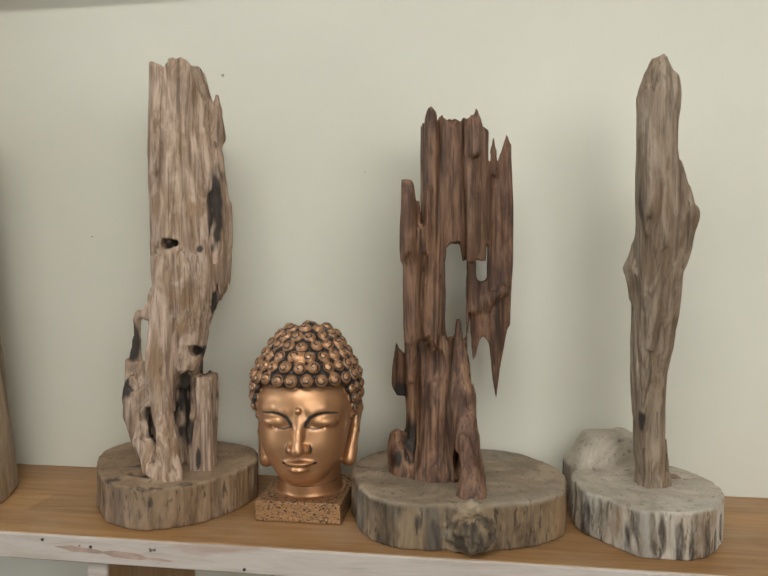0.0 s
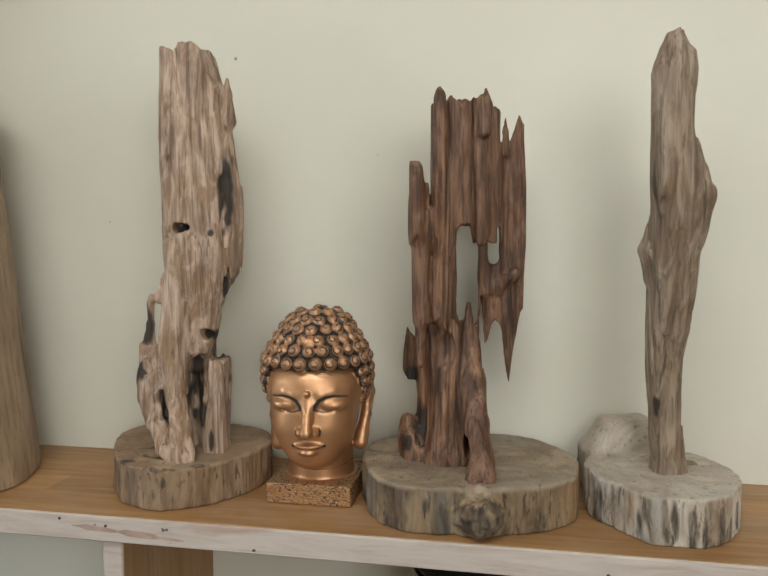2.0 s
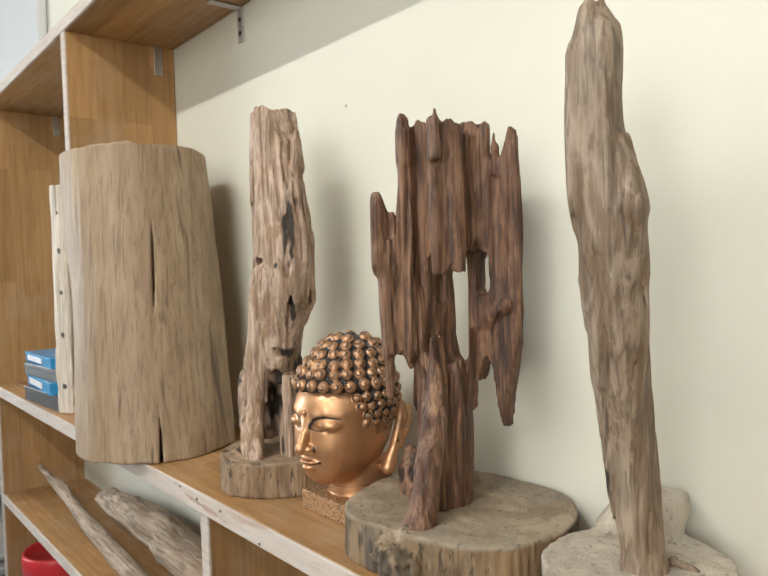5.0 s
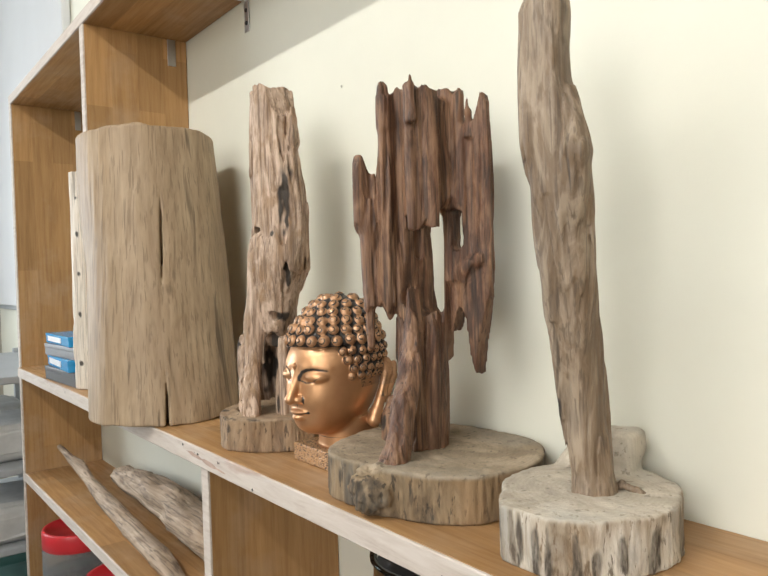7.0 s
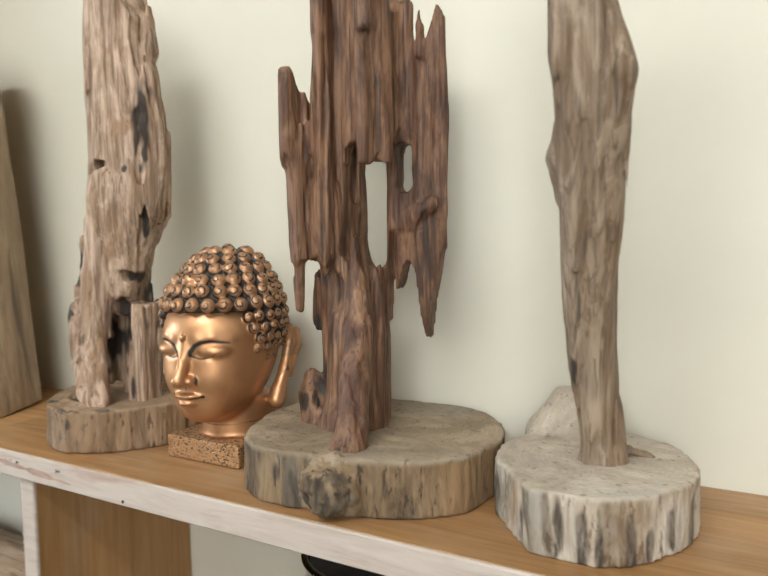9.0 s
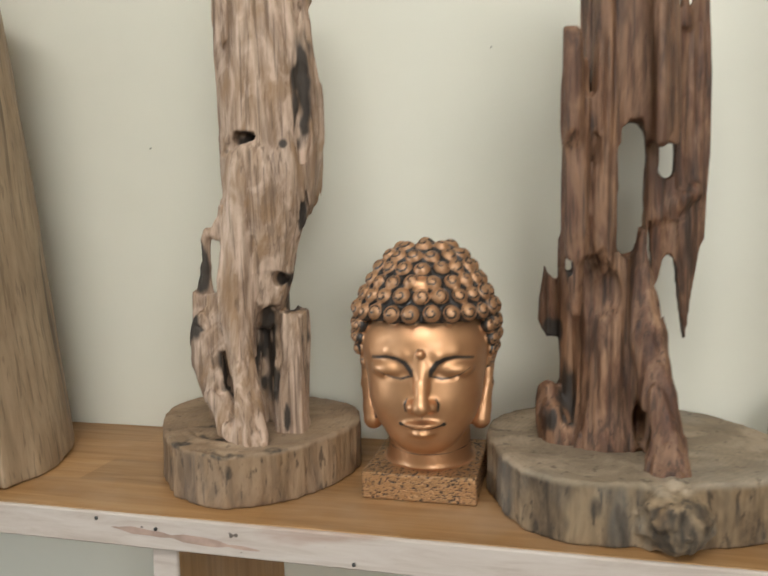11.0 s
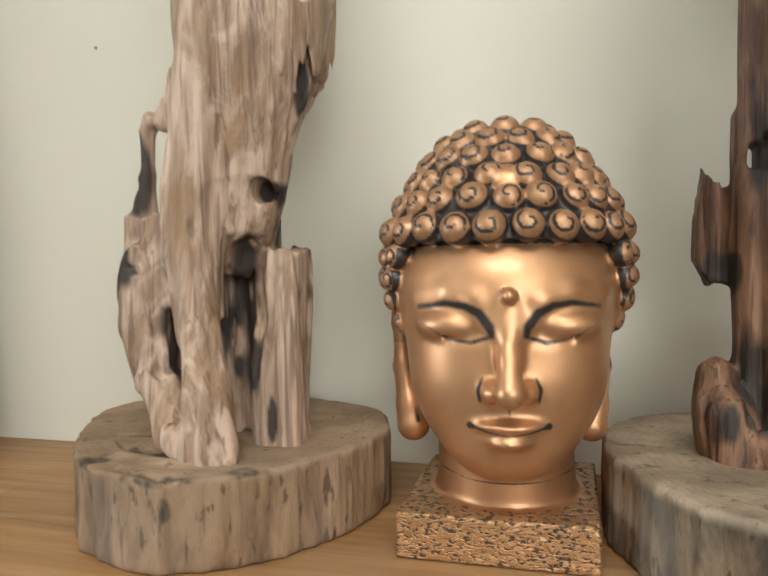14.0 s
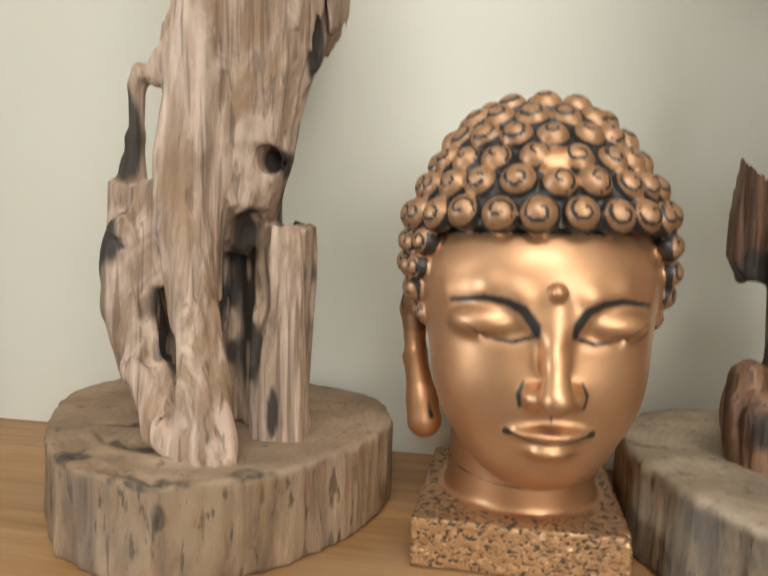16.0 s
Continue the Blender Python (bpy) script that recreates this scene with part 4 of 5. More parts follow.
    F.grain(0.0042, 0.019, 0.09, 9.0, False, 0.018)
    # holes and hollows
    F.cut(F.limb([(-0.1325, 0.060, 1.351, 0.0098), (-0.1315, 0.062, 1.325, 0.0088), (-0.1305, 0.068, 1.300, 0.0060), (-0.1305, 0.070, 1.280, 0.0025)]), 0.002, 0.0012)
    F.cut(F.limb([(-0.1335, 0.082, 1.350, 0.0100), (-0.1325, 0.084, 1.315, 0.0085), (-0.1320, 0.084, 1.285, 0.0035)]), 0.002, 0.0012)
    F.cut(F.ball((-0.1455, 0.066, 1.5060), (0.0115, 0.026, 0.0058)), 0.0015, 0.0015)
    F.cut(F.limb([(-0.176, 0.074, 1.490, 0.002), (-0.1635, 0.068, 1.496, 0.0042), (-0.145, 0.064, 1.5055, 0.0042), (-0.126, 0.064, 1.503, 0.0022), (-0.110, 0.072, 1.497, 0.0026)]), 0.0015, 0.0016)
    F.cut(F.ball((-0.1225, 0.066, 1.385), (0.0052, 0.03, 0.0078)), 0.0015, 0.0012)
    F.cut(F.limb([(-0.1675, 0.050, 1.336, 0.0016), (-0.1680, 0.052, 1.308, 0.0052), (-0.1690, 0.052, 1.292, 0.0062)]), 0.0015, 0.0010)
    F.cut(F.limb([(-0.1690, 0.070, 1.328, 0.0055), (-0.1690, 0.068, 1.292, 0.0080)]), 0.0015, 0.0010)
    F.cut(F.limb([(-0.1000, 0.083, 1.598, 0.0022), (-0.0975, 0.085, 1.56, 0.0062), (-0.0985, 0.084, 1.51, 0.0070), (-0.101, 0.086, 1.487, 0.0045)]), 0.0015, 0.0015)
    F.cut(F.limb([(-0.101, 0.090, 1.474, 0.0025), (-0.103, 0.088, 1.445, 0.0052), (-0.109, 0.088, 1.42, 0.0030)]), 0.0015, 0.0015)
    F.cut(F.limb([(-0.1225, 0.070, 1.615, 0.0006), (-0.1205, 0.069, 1.565, 0.0016), (-0.117, 0.069, 1.535, 0.0026), (-0.1125, 0.071, 1.505, 0.0022)]), 0.001)
    F.cut(F.slot(-0.1850, -0.1765, 0.03, 0.14, 1.3735, 1.4135), 0.0015, 0.0012)
    F.cut(F.limb([(-0.1475, 0.040, 1.285, 0.0006), (-0.1460, 0.037, 1.265, 0.0022), (-0.1445, 0.035, 1.246, 0.0030)]), 0.0015)
    F.cut(F.limb([(-0.196, 0.058, 1.347, 0.0010), (-0.186, 0.056, 1.343, 0.0014), (-0.178, 0.058, 1.334, 0.0010)]), 0.001)
    # black colour inside the hollows, holes and slots, on the strut and disc
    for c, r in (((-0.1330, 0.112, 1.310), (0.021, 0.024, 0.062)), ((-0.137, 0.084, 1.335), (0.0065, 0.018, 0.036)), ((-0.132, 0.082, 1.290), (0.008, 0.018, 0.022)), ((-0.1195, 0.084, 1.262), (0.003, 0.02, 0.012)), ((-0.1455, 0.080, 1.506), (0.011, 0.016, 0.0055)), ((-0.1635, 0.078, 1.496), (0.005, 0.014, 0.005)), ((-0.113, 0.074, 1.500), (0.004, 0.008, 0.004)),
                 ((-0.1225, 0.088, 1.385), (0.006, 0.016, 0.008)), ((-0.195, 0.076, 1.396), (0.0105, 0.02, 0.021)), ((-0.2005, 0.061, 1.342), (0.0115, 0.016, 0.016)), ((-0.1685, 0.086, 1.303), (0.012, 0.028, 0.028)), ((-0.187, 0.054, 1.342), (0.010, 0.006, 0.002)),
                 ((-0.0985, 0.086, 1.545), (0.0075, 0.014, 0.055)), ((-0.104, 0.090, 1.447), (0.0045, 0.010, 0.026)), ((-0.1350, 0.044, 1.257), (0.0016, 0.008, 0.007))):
        F.darken(c, r)
    me, v = F.mesh("driftwood", 1)
    me.transform(Matrix.Translation((0.165, -0.115, -SHELF)))
    solid("driftwood", me, TAN_DRIFT, t, "sun-bleached hollow driftwood with dark holes")


def brown_driftwood():
    at = (0.175, 0.105, SHELF)
    t = thing("driftwood_sculpture", "dark red-brown jagged driftwood with holes on a round slice", "driftwood", at, "driftwood sculptures")
    F = Field((0.035, -0.015, 1.199), (0.315, 0.2195, 1.264), 0.0016)
    stump(F, (0.175, 0.112), [(175, 0.124), (-164, 0.118), (-135, 0.122), (-122, 0.121), (-105, 0.108), (-94, 0.100), (-75, 0.101), (-53, 0.109), (-27, 0.120), (-6, 0.118), (18, 0.119), (40, 0.116), (60, 0.114), (90, 0.102), (120, 0.112), (140, 0.126), (158, 0.128)], 1.2, 1.2475, 7.0)
    burl = F.ball((0.190, 0.013, 1.2235), (0.0245, 0.023, 0.0245))
    F.add((burl + 0.0045 * vnoise(F.x * 110, F.y * 110, F.z * 110) + 0.002 * vnoise(F.x * 300, F.y * 300, F.z * 300)).astype(np.float32), 0.005)
    for c, r in (((0.190, -0.008, 1.224), (0.021, 0.011, 0.016)), ((0.184, -0.004, 1.232), (0.011, 0.010, 0.006)), ((0.197, -0.006, 1.222), (0.010, 0.009, 0.006)), ((0.187, -0.002, 1.211), (0.011, 0.010, 0.006)), ((0.205, 0.002, 1.234), (0.006, 0.01, 0.008)), ((0.158, 0.010, 1.220), (0.005, 0.014, 0.018)), ((0.120, 0.022, 1.214), (0.004, 0.014, 0.014)), ((0.140, 0.014, 1.228), (0.006, 0.014, 0.012)), ((0.09, 0.045, 1.222), (0.005, 0.014, 0.012)), ((0.235, 0.022, 1.225), (0.003, 0.014, 0.012))):
        F.darken(c, r)
    me, v = F.mesh("stump", 1)
    cut_attr(me, v, 1.2455)
    me.transform(Matrix.Translation([-c for c in at]))
    solid("stump", me, STUMP_B, t, "pale round slice of trunk with dark-streaked bark")

    F = Field((0.095, 0.02, 1.24), (0.242, 0.168, 1.66), 0.0014)
    nz = lambda s: vnoise(F.x * 95 + s, F.y * 95, 0 * F.z)
    top = 1.634 + 0.009 * nz(2)
    F.add(F.plate((0.147, 0.073), (0.142, 0.118), 0.0085, 1.392 + 0.028 * nz(5), top), 0.001)
    F.add(F.plate((0.142, 0.118), (0.200, 0.134), 0.0080, np.interp(F.x, [0.14, 0.181, 0.186], [1.33, 1.345, 1.43]), top), 0.006)
    F.add(F.plate((0.1875, 0.075), (0.1905, 0.122), 0.0060, 1.489 + 0.014 * nz(8) + 0.5 * np.abs(F.y - 0.075), top - 0.3 * np.clip(F.y - 0.085, 0, 1)), 0.006)
    F.add(F.plate((0.148, 0.094), (0.193, 0.097), 0.0095, np.interp(F.x, [0.150, 0.157, 0.162, 0.176, 0.179], [1.39, 1.405, 1.500, 1.506, 1.488]) + 0.004 * nz(11), top), 0.008)
    # spikes of the crown
    F.add(F.limb([(0.1475, 0.072, 1.60, 0.0085), (0.1465, 0.072, 1.640, 0.0056), (0.1463, 0.072, 1.648, 0.003)]), 0.004)
    F.add(F.limb([(0.1935, 0.072, 1.60, 0.0075), (0.1938, 0.072, 1.633, 0.0052), (0.1938, 0.072, 1.643, 0.003)]), 0.004)
    # wing
    under = np.interp(F.x, [0.185, 0.190, 0.1935, 0.197, 0.203, 0.208, 0.212, 0.2165, 0.221, 0.23], [1.43, 1.374, 1.380, 1.396, 1.402, 1.395, 1.355, 1.327, 1.365, 1.41])
    over = np.interp(F.x, [0.19, 0.200, 0.206, 0.213, 0.217, 0.221, 0.227, 0.231], [1.628, 1.612, 1.598, 1.603, 1.600, 1.612, 1.631, 1.62])
    F.add(F.plate((0.193, 0.132), (0.2265, 0.146), 0.0070, under, over), 0.005)
    F.add(F.limb([(0.213, 0.138, 1.585, 0.008), (0.2125, 0.136, 1.610, 0.0048), (0.2125, 0.136, 1.624, 0.0018)]), 0.003)
    F.add(F.limb([(0.191, 0.130, 1.432, 0.0075), (0.205, 0.134, 1.443, 0.0085), (0.222, 0.140, 1.452, 0.0075)]), 0.004)
    # outer lobe and strand
    F.add(F.plate((0.1235, 0.054), (0.131, 0.088), 0.0066, 1.487 + 0.9 * np.abs(F.y - 0.058) + 0.008 * nz(3), 1.566 + 0.010 * nz(1) - 1.2 * np.abs(F.y - 0.056)), 0.004)
    F.add(F.plate((0.128, 0.066), (0.135, 0.115), 0.0088, 1.405 + 0.006 * nz(4), 1.52), 0.006)
    F.add(F.limb([(0.1255, 0.062, 1.50, 0.008), (0.126, 0.062, 1.42, 0.0055), (0.1265, 0.063, 1.36, 0.003)]), 0.005)
    # trunk down to the slice
    F.add(F.column([(1.243, 0.153, 0.104, 0.034, 0.030), (1.28, 0.156, 0.109, 0.031, 0.027), (1.33, 0.158, 0.109, 0.030, 0.026), (1.38, 0.156, 0.112, 0.029, 0.023), (1.42, 0.150, 0.112, 0.023, 0.021), (1.455, 0.147, 0.110, 0.018, 0.018)], 0, 2.2), 0.008)
    F.add(F.plate((0.148, 0.102), (0.1775, 0.084), 0.0090, 1.25, np.interp(F.x, [0.148, 0.168, 0.1725, 0.1755, 0.1775, 0.183], [1.405, 1.402, 1.412, 1.424, 1.422, 1.375])), 0.006)
    F.add(F.limb([(0.1755, 0.084, 1.424, 0.0024), (0.1765, 0.082, 1.385, 0.0085), (0.1795, 0.073, 1.34, 0.0115), (0.186, 0.058, 1.30, 0.0125), (0.1895, 0.046, 1.265, 0.0135), (0.191, 0.036, 1.24, 0.0165)]), 0.006)
    F.add(F.limb([(0.1065, 0.106, 1.287, 0.0085), (0.108, 0.105, 1.270, 0.0140), (0.116, 0.102, 1.245, 0.0175)]), 0.004)
    F.add(F.plate((0.1225, 0.116), (0.150, 0.118), 0.0085, 1.25, 1.415), 0.006)
    F.add(F.plate((0.1255, 0.112), (0.140, 0.118), 0.0085, 1.395 + 0.006 * nz(6), 1.53), 0.006)
    F.add(F.plate((0.1055, 0.124), (0.1135, 0.130), 0.0080, np.interp(F.x, [0.097, 0.104, 0.118], [1.345, 1.331, 1.332]), np.interp(F.x, [0.097, 0.102, 0.105, 0.112, 0.118], [1.362, 1.392, 1.386, 1.380, 1.383])), 0.003)
    F.add(F.plate((0.1135, 0.130), (0.130, 0.120), 0.0060, 1.343, 1.382), 0.003)
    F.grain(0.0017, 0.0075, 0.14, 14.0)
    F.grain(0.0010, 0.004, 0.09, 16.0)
    F.grain(0.0018, 0.018, 0.10, 21.0, False, 0.014)
    # openings
    F.cut(F.slot(0.1590, 0.1825, 0.098, 0.2, 1.392, 1.508), 0.0015, 0.0012)
    F.cut(F.slot(0.1590, 0.1715, 0.06, 0.2, 1.403, 1.49), 0.0015, 0.0012)
    F.cut(F.slot(0.1195, 0.1245, 0.02, 0.2, 1.388, 1.400), 0.0010)
    F.cut(F.slot(0.1925, 0.2060, 0.100, 0.2, 1.4625, 1.507), 0.0012, 0.0010)
    F.cut(F.ball((0.134, 0.083, 1.372), (0.026, 0.012, 0.030)), 0.002, 0.0012)
    F.darken((0.108, 0.122, 1.338), (0.012, 0.02, 0.011))
    F.darken((0.108, 0.094, 1.268), (0.008, 0.01, 0.010))
    F.darken((0.120, 0.100, 1.285), (0.007, 0.03, 0.028))
    F.darken((0.126, 0.110, 1.395), (0.006, 0.03, 0.035))
    F.cut(F.ball((0.176, 0.066, 1.272), (0.006, 0.03, 0.018)), 0.003)
    F.cut(F.limb([(0.187, 0.03, 1.33, 0.001), (0.193, 0.03, 1.30, 0.004), (0.196, 0.028, 1.27, 0.0025)]), 0.002)
    me, v = F.mesh("driftwood", 1)
    me.transform(Matrix.Translation([-c for c in at]))
    solid("driftwood", me, BROWN_DRIFT, t, "dark red-brown splintered driftwood with openings")


def grey_driftwood():
    at = (0.378, 0.105, SHELF)
    t = thing("driftwood_sculpture", "slender grey-brown driftwood stick on a pale slice of trunk", "driftwood", at, "driftwood sculptures")
    F = Field((0.280, 0.02, 1.199), (0.460, 0.219, 1.30), 0.0016)
    stump(F, (0.376, 0.106), [(180, 0.078), (-158, 0.076), (-135, 0.074), (-118, 0.082), (-103, 0.091), (-77, 0.091), (-58, 0.085), (-38, 0.078), (-15, 0.075), (10, 0.076), (45, 0.080), (70, 0.085), (95, 0.088), (120, 0.086), (150, 0.080)], 1.2, 1.2475, 12.0, 0.004)
    block = F.column([(1.2, 0.337, 0.178, 0.040, 0.030), (1.249, 0.338, 0.178, 0.038, 0.028), (1.281, 0.350, 0.182, 0.028, 0.020), (1.284, 0.350, 0.182, 0.024, 0.016)], 12, 5)
    block = block + 0.002 * vnoise(F.x * 60, F.y * 60, F.z * 60)
    F.add(block.astype(np.float32), 0.004)
    for a, w, h in ((-2.75, 0.005, 0.020), (-2.45, 0.003, 0.016), (-2.05, 0.002, 0.012), (-1.62, 0.003, 0.018), (-1.40, 0.004, 0.022), (-1.25, 0.0025, 0.018), (-0.98, 0.0035, 0.022), (-0.80, 0.002, 0.014), (-0.55, 0.003, 0.018), (-0.2, 0.003, 0.016)):
        F.darken((0.376 + 0.075 * math.cos(a), 0.106 + 0.090 * math.sin(a), 1.214), (w + 0.0006, 0.010, h * 1.3))
    me, v = F.mesh("stump", 1)
    cut_attr(me, v, 1.2475)
    me.transform(Matrix.Translation([-c for c in at]))
    solid("stump", me, STUMP_C, t, "pale chalky slice of trunk with dark bark streaks")

    F = Field((0.33, 0.02, 1.24), (0.428, 0.145, 1.70), 0.0015)
    stick = F.column([(1.242, 0.3815, 0.110, 0.0205, 0.023), (1.262, 0.380, 0.110, 0.0165, 0.020), (1.30, 0.3765, 0.107, 0.0165, 0.0215), (1.35, 0.375, 0.101, 0.0175, 0.021), (1.40, 0.376, 0.092, 0.0205, 0.023),
                      (1.45, 0.378, 0.084, 0.0230, 0.0230), (1.482, 0.378, 0.079, 0.0245, 0.0240), (1.50, 0.379, 0.075, 0.0235, 0.0245), (1.55, 0.374, 0.068, 0.0210, 0.0215), (1.60, 0.3725, 0.066, 0.0195, 0.0190),
                      (1.65, 0.3735, 0.065, 0.0205, 0.0185), (1.668, 0.374, 0.066, 0.0165, 0.0155), (1.686, 0.3715, 0.066, 0.0075, 0.009)], 0, 2.2)
    F.add(stick.astype(np.float32), 0.001)
    F.add(F.limb([(0.388, 0.070, 1.575, 0.010), (0.4005, 0.068, 1.532, 0.0125), (0.393, 0.072, 1.49, 0.011)]), 0.012)
    F.add(F.limb([(0.36, 0.08, 1.50, 0.008), (0.3545, 0.08, 1.478, 0.0085), (0.358, 0.084, 1.45, 0.008)]), 0.008)
    F.add(F.limb([(0.40, 0.122, 1.252, 0.006), (0.415, 0.128, 1.246, 0.004)]), 0.008)
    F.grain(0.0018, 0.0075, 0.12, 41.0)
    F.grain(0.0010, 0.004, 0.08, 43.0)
    F.grain(0.0035, 0.02, 0.09, 47.0, False, 0.014)
    F.cut(F.limb([(0.364, 0.076, 1.328, 0.0015), (0.366, 0.076, 1.316, 0.003), (0.364, 0.076, 1.305, 0.0015)]), 0.001)
    F.cut(F.limb([(0.3605, 0.09, 1.285, 0.001), (0.361, 0.088, 1.265, 0.0024), (0.3615, 0.088, 1.25, 0.0015)]), 0.001)
    F.darken((0.366, 0.083, 1.316), (0.0035, 0.01, 0.012))
    F.darken((0.361, 0.093, 1.267), (0.003, 0.01, 0.018))
    me, v = F.mesh("driftwood", 1)
    me.transform(Matrix.Translation([-c for c in at]))
    solid("driftwood", me, GREY_DRIFT, t, "smooth grey-brown driftwood stick with a bulge")


tan_driftwood()
brown_driftwood()
grey_driftwood()


# ---- the thick log and what stands beyond it ----
def pale_log():
    F = Field((-0.67, -0.09, 1.199), (-0.355, 0.20, 1.72), 0.0025)
    body = F.column([(1.2, -0.488, 0.056, 0.126, 0.126), (1.45, -0.511, 0.058, 0.121, 0.121), (1.66, -0.534, 0.052, 0.121, 0.119), (1.72, -0.537, 0.051, 0.120, 0.118)], 0, 2.2)
    F.add(body.astype(np.float32), 0.001)
    F.f = smax(F.f, F.z - 1.704 - 0.003 * vnoise(F.x * 40, F.y * 40, 0 * F.z), 0.006).astype(np.float32)
    F.f = smax(F.f, 1.2 - F.z + 0 * F.x, 0.003).astype(np.float32)
    F.grain(0.0007, 0.010, 0.16, 51.0)
    F.grain(0.004, 0.06, 0.3, 57.0, False, 0.02)
    F.cut(F.plate((-0.375, 0.010), (-0.412, 0.030), 0.0022 * np.clip(1 - np.abs(F.z - 1.51) / 0.11, 0, 1), 1.40, 1.62), 0.002)
    F.cut(F.plate((-0.355, 0.005), (-0.398, 0.026), 0.0026 * np.clip(1 - (F.z - 1.21) / 0.09, 0, 1), 1.19, 1.31), 0.002)
    me, v = F.mesh("log", 1)
    me.materials.append(LOG_WOOD)
    me.transform(Matrix.Translation((0.5, -0.05, -SHELF)))
    ob = new("log", me)
    ob.location = (0.0 - 0.5, 0.05, SHELF)
    tagged(ob, "thick pale brown debarked log standing upright with a long crack", "log")


pale_log()


def beyond():
    # pale slab behind the log
    F = Field((-0.03, -0.012, 0.0), (0.03, 0.012, 0.5), 0.002)
    F.add(F.column([(0, 0, 0, 0.024, 0.008), (0.25, 0.002, 0, 0.022, 0.008), (0.49, 0.0, 0, 0.020, 0.007)], 0, 4).astype(np.float32), 0.001)
    F.grain(0.0012, 0.01, 0.1, 61.0)
    for z in (0.06, 0.17, 0.26, 0.35, 0.43):
        F.darken((0.004, -0.009, z), (0.006, 0.006, 0.007))
    me, v = F.mesh("slab", 1)
    m = weathered_wood("pale_slab_wood", (0.55, 0.48, 0.40), (0.68, 0.61, 0.52), (0.76, 0.70, 0.62), (0.6, 0.5, 0.4), 0.6, 120, 0.2)
    me.materials.append(m)
    ob = new("wood_slab", me)
    ob.matrix_world = pose(-0.905, 0.022, SHELF, 0, 0, 30)
    tagged(ob, "narrow pale wooden slab with dark knots standing on the shelf behind the log", "slab")
    # glossy blue boxes
    for n, (z, h, w, mat, lab) in enumerate(((0.0, 0.034, 0.24, BLACK, "flat black glossy box lying at the bottom of a pile"), (0.034, 0.028, 0.235, BLUE, "flat blue glossy box in a pile"), (0.062, 0.03, 0.22, BLACK, "flat black box in a pile"), (0.092, 0.024, 0.225, BLUE, "flat bright blue glossy box on top of a pile"))):
        t = thing("flat_box", lab, "box", (-1.06 - 0.01 * (n % 2), 0.09, SHELF + z), "pile of boxes")
        t.rotation_euler[2] = radians((3, -2, 4, 0)[n])
        part("body", box(-w / 2, w / 2, -0.085, 0.085, 0.0, h - 0.0005, 0.002, 2), mat, t)
        # white strip added in place of the bright glare on the glossy front
        if mat is BLUE:
            part("label", box(-w * 0.36, w * 0.2, -0.0875, -0.0855, h * 0.25, h * 0.75, 0.0004), WHITE, t, "white band standing in for glare on the gloss")
        part("lid", box(-w / 2 - 0.001, w / 2 + 0.001, -0.086, 0.086, h * 0.62, h, 0.002, 2), mat, t)
    # driftwood lying on the lower shelf
    F = Field((-1.3, 0.02, 0.885), (-0.28, 0.2, 1.03), 0.003)
    F.add(F.limb([(-1.10, 0.160, 0.935, 0.026), (-0.92, 0.155, 0.950, 0.036), (-0.66, 0.150, 0.945, 0.042), (-0.46, 0.150, 0.935, 0.040), (-0.30, 0.150, 0.925, 0.032)]), 0.01)
    F.f = smax(F.f, LOWER - F.z + 0 * F.x, 0.002).astype(np.float32)
    near = np.nonzero(np.abs(F.f) < 0.02)
    p = [ax.ravel()[n] for ax, n in zip((F.x, F.y, F.z), near)]
    F.f[near] += 0.006 * vnoise(p[0] * 11, p[1] * 40, p[2] * 40) * 1.6 + 0.004 * (1 - 2 * np.abs(vnoise(p[0] * 5, p[1] * 120, p[2] * 120)))
    me, v = F.mesh("driftwood_branch", 1)
    LYING = weathered_wood("lying_driftwood", (0.16, 0.11, 0.075), (0.36, 0.27, 0.19), (0.52, 0.41, 0.31), (0.3, 0.2, 0.12), 0.75, 110, 0.6, 12, along="x")
    me.materials.append(LYING)
    ob = new("driftwood_branch", me)
    tagged(ob, "thick knotty tan driftwood branch lying along the lower shelf", "driftwood")
    F = Field((-1.47, 0.0, 0.885), (-0.3, 0.13, 1.0), 0.003)
    F.add(F.limb([(-1.44, 0.085, 0.965, 0.006), (-1.25, 0.09, 0.945, 0.013), (-0.98, 0.078, 0.920, 0.017), (-0.75, 0.07, 0.912, 0.020), (-0.58, 0.062, 0.908, 0.018), (-0.42, 0.055, 0.900, 0.012)]), 0.008)
    F.f = smax(F.f, LOWER - F.z + 0 * F.x, 0.002).astype(np.float32)
    near = np.nonzero(np.abs(F.f) < 0.02)
    p = [ax.ravel()[n] for ax, n in zip((F.x, F.y, F.z), near)]
    F.f[near] += 0.005 * vnoise(p[0] * 9 + 5, p[1] * 50, p[2] * 50)
    me, v = F.mesh("driftwood_branch", 1)
    me.materials.append(LYING)
    ob = new("driftwood_branch", me)
    tagged(ob, "thin curved pale driftwood branch lying along the lower shelf", "driftwood")


beyond()


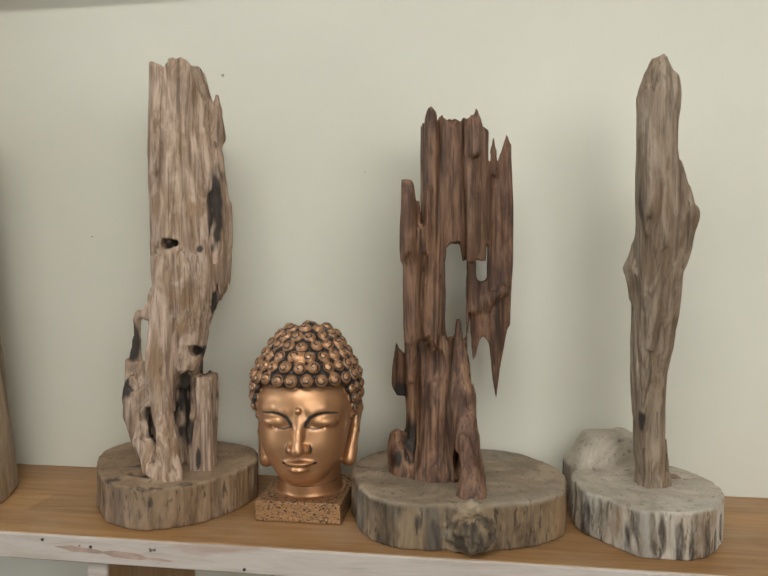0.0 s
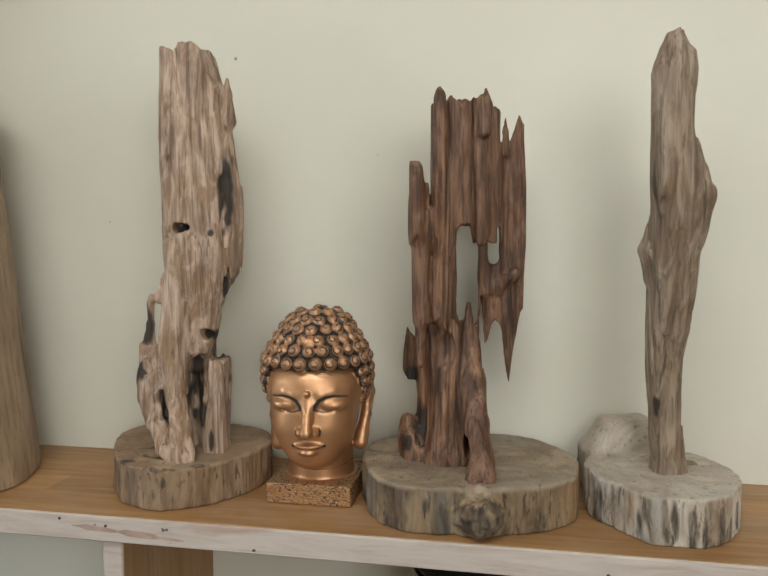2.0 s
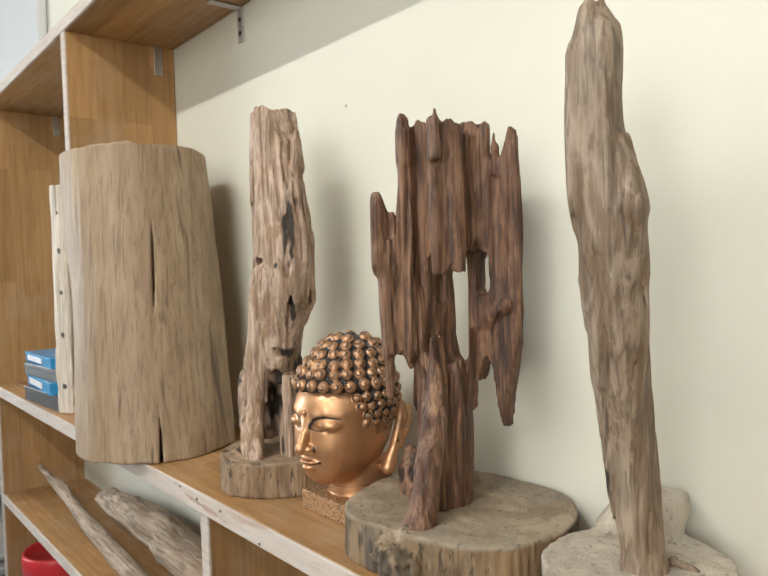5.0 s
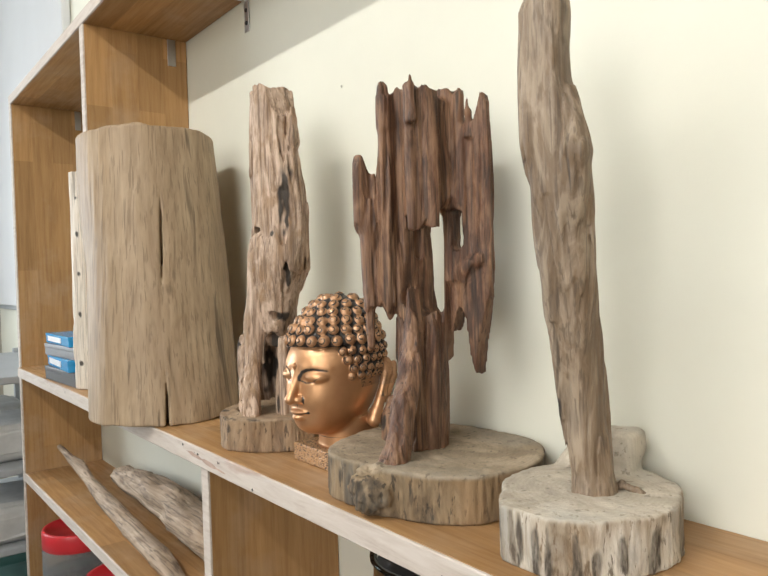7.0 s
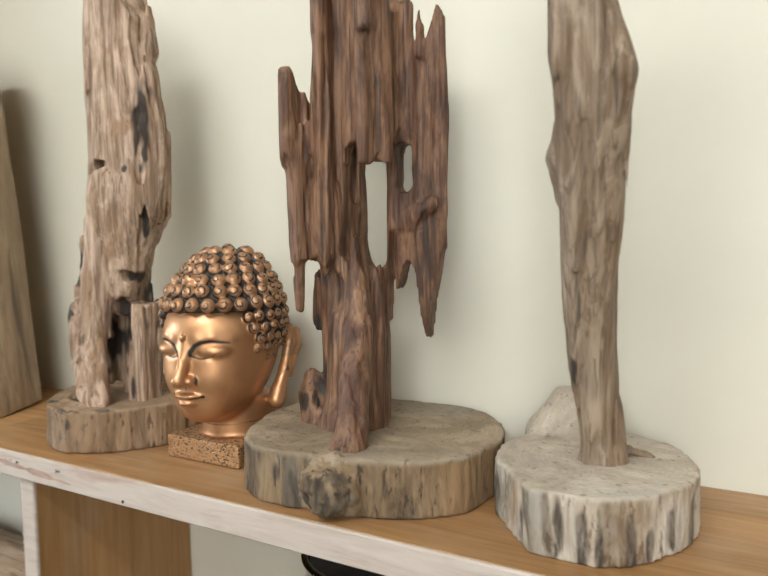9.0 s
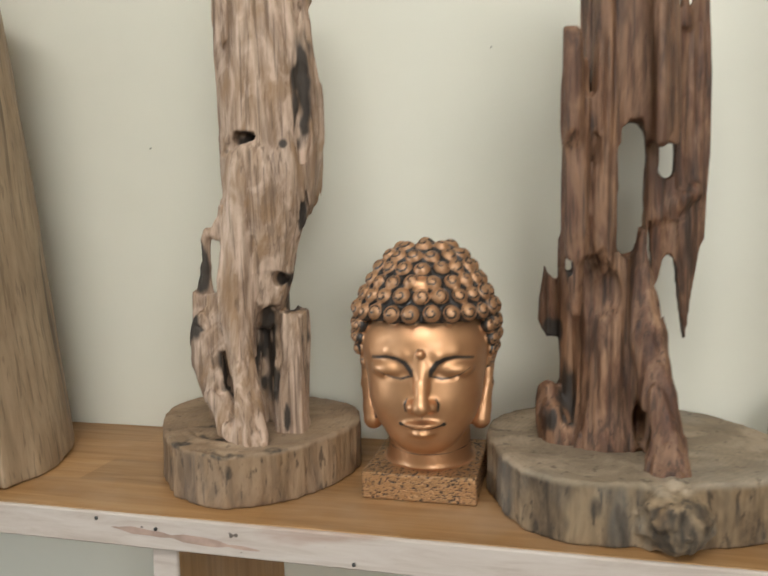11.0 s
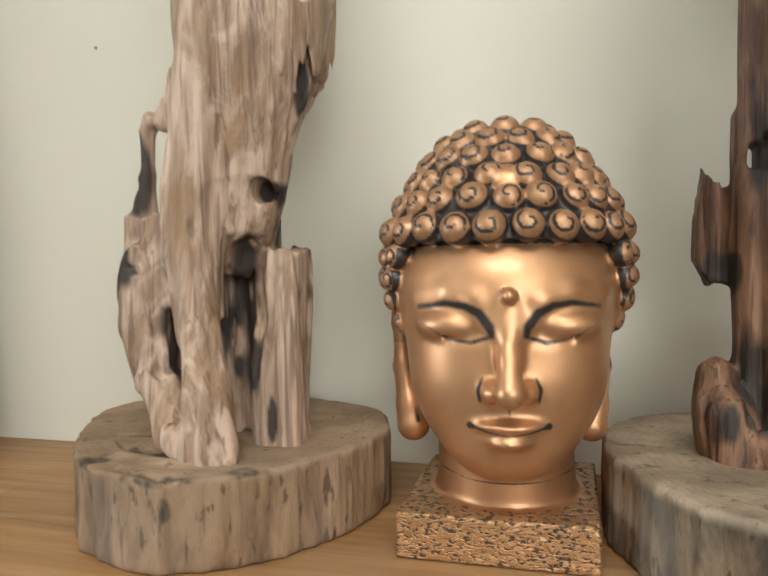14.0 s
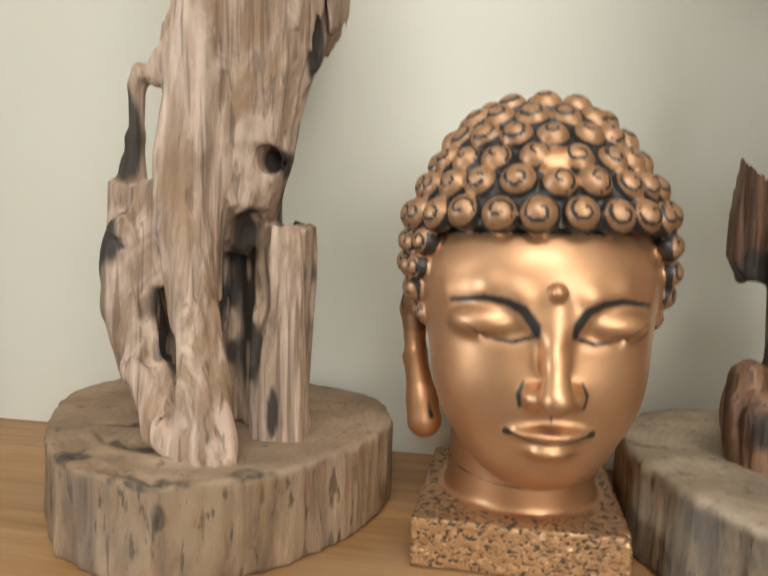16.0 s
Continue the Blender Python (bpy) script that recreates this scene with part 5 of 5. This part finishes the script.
def lidded_jar(at, r, h, group):
    t = thing("storage_jar", "clear plastic storage jar with a red screw lid", "jar", at, group)
    prof = [(r * 0.9, 0.0), (r, 0.01), (r, h * 0.78), (r * 0.93, h * 0.86), (r * 0.90, h * 0.88), (r * 0.88, h * 0.86), (r * 0.97, h * 0.77), (r * 0.97, 0.012), (r * 0.86, 0.006)]
    part("jar_body", lathe(prof, 40), PLASTIC_CLEAR, t, "clear plastic body")
    lid = lathe([(r * 0.985, h * 0.80), (r * 1.0, h * 0.805), (r * 1.0, h * 0.98), (r * 0.97, h), (r * 0.90, h * 1.0), (r * 0.88, h * 0.985), (0.0, h * 0.985)], 40)
    part("lid", lid, RED_LID, t, "red ribbed plastic lid")
    part("contents", lathe([(r * 0.85, 0.008), (r * 0.95, 0.014), (r * 0.95, h * 0.5), (0.0, h * 0.52)], 32), SEEDS, t, "dark dried contents")
    return t


jar = lidded_jar((-1.36, 0.112, BOTTOM), 0.10, 0.25, "red-lidded jars")
copy_thing(jar, pose(-0.93, 0.112, BOTTOM))


def glass_jar():
    t = thing("glass_jar", "clear glass jar full of dark seeds under the shelf", "jar", (0.185, 0.10, LOWER))
    h, r = 0.245, 0.088
    prof = [(r * 0.9, 0.0), (r, 0.012), (r, h * 0.74), (r * 0.93, h * 0.83), (r * 0.80, h * 0.88), (r * 0.80, h * 0.98), (r * 0.84, h * 0.99), (r * 0.84, h), (r * 0.77, h), (r * 0.77, h * 0.88), (r * 0.90, h * 0.82), (r * 0.96, h * 0.73), (r * 0.96, 0.016), (r * 0.86, 0.01)]
    part("jar_body", lathe(prof, 48), GLASS, t, "clear thick glass body")
    part("seed_fill", lathe([(r * 0.84, 0.012), (r * 0.945, 0.02), (r * 0.955, h * 0.73), (r * 0.893, h * 0.82), (r * 0.762, h * 0.88), (r * 0.762, h * 0.965), (0.0, h * 0.985)], 36), SEEDS, t, "dark filling up to the neck")


glass_jar()


def far_left():
    b = thing("wall_panel", "large pale grey-white panel hung on the wall", "panel", (-2.4, WALL - 0.03, 1.35))
    part("board", box(-0.73, 0.73, 0.0, 0.028, 0.0, 1.35, 0.003), WHITE, b)
    part("frame", box(-0.745, 0.745, 0.012, 0.029, -0.02, 0.0, 0.002), GREY_STEEL, b)
    r = thing("metal_rack", "grey steel rack with folded cloth beside the shelf", "rack", (-2.05, 0.0, 0))
    for x in (-0.42, 0.42):
        for y in (-0.16, 0.16):
            part("post", box(x - 0.014, x + 0.014, y - 0.014, y + 0.014, 0.0, 1.18, 0.002), GREY_STEEL, r)
    for z in (0.25, 0.62, 0.86, 1.14):
        part("rack_shelf", box(-0.44, 0.44, -0.18, 0.18, z, z + 0.022, 0.003), GREY_STEEL, r)
    for n, (x, z, mat, lab) in enumerate(((0.2, 0.882, CLOTH, "folded pale grey cloth lying on the rack"), (-0.2, 0.882, CLOTH, "folded pale grey cloth lying on the rack"), (0.25, 0.642, CLOTH, "folded pale grey cloth lying on the rack"), (0.22, 0.272, TEAL, "dark teal plastic tub on the rack"), (-0.2, 0.272, TEAL, "dark teal plastic tub on the rack"))):
        bm = box(-0.16, 0.16, -0.13, 0.13, 0.0, 0.12 if mat is CLOTH else 0.2, 0.035, 4)
        rng = np.random.RandomState(n)
        for v in bm.verts:
            if v.co.z > 0.02:
                v.co += Vector(rng.rand(3) * 0.012 - 0.006)
        ob = part("folded_cloth" if mat is CLOTH else "tub", bm, mat)
        ob.location = (-2.05 + x, 0.0, z)
        tagged(ob, lab, "cloth" if mat is CLOTH else "tub")


far_left()
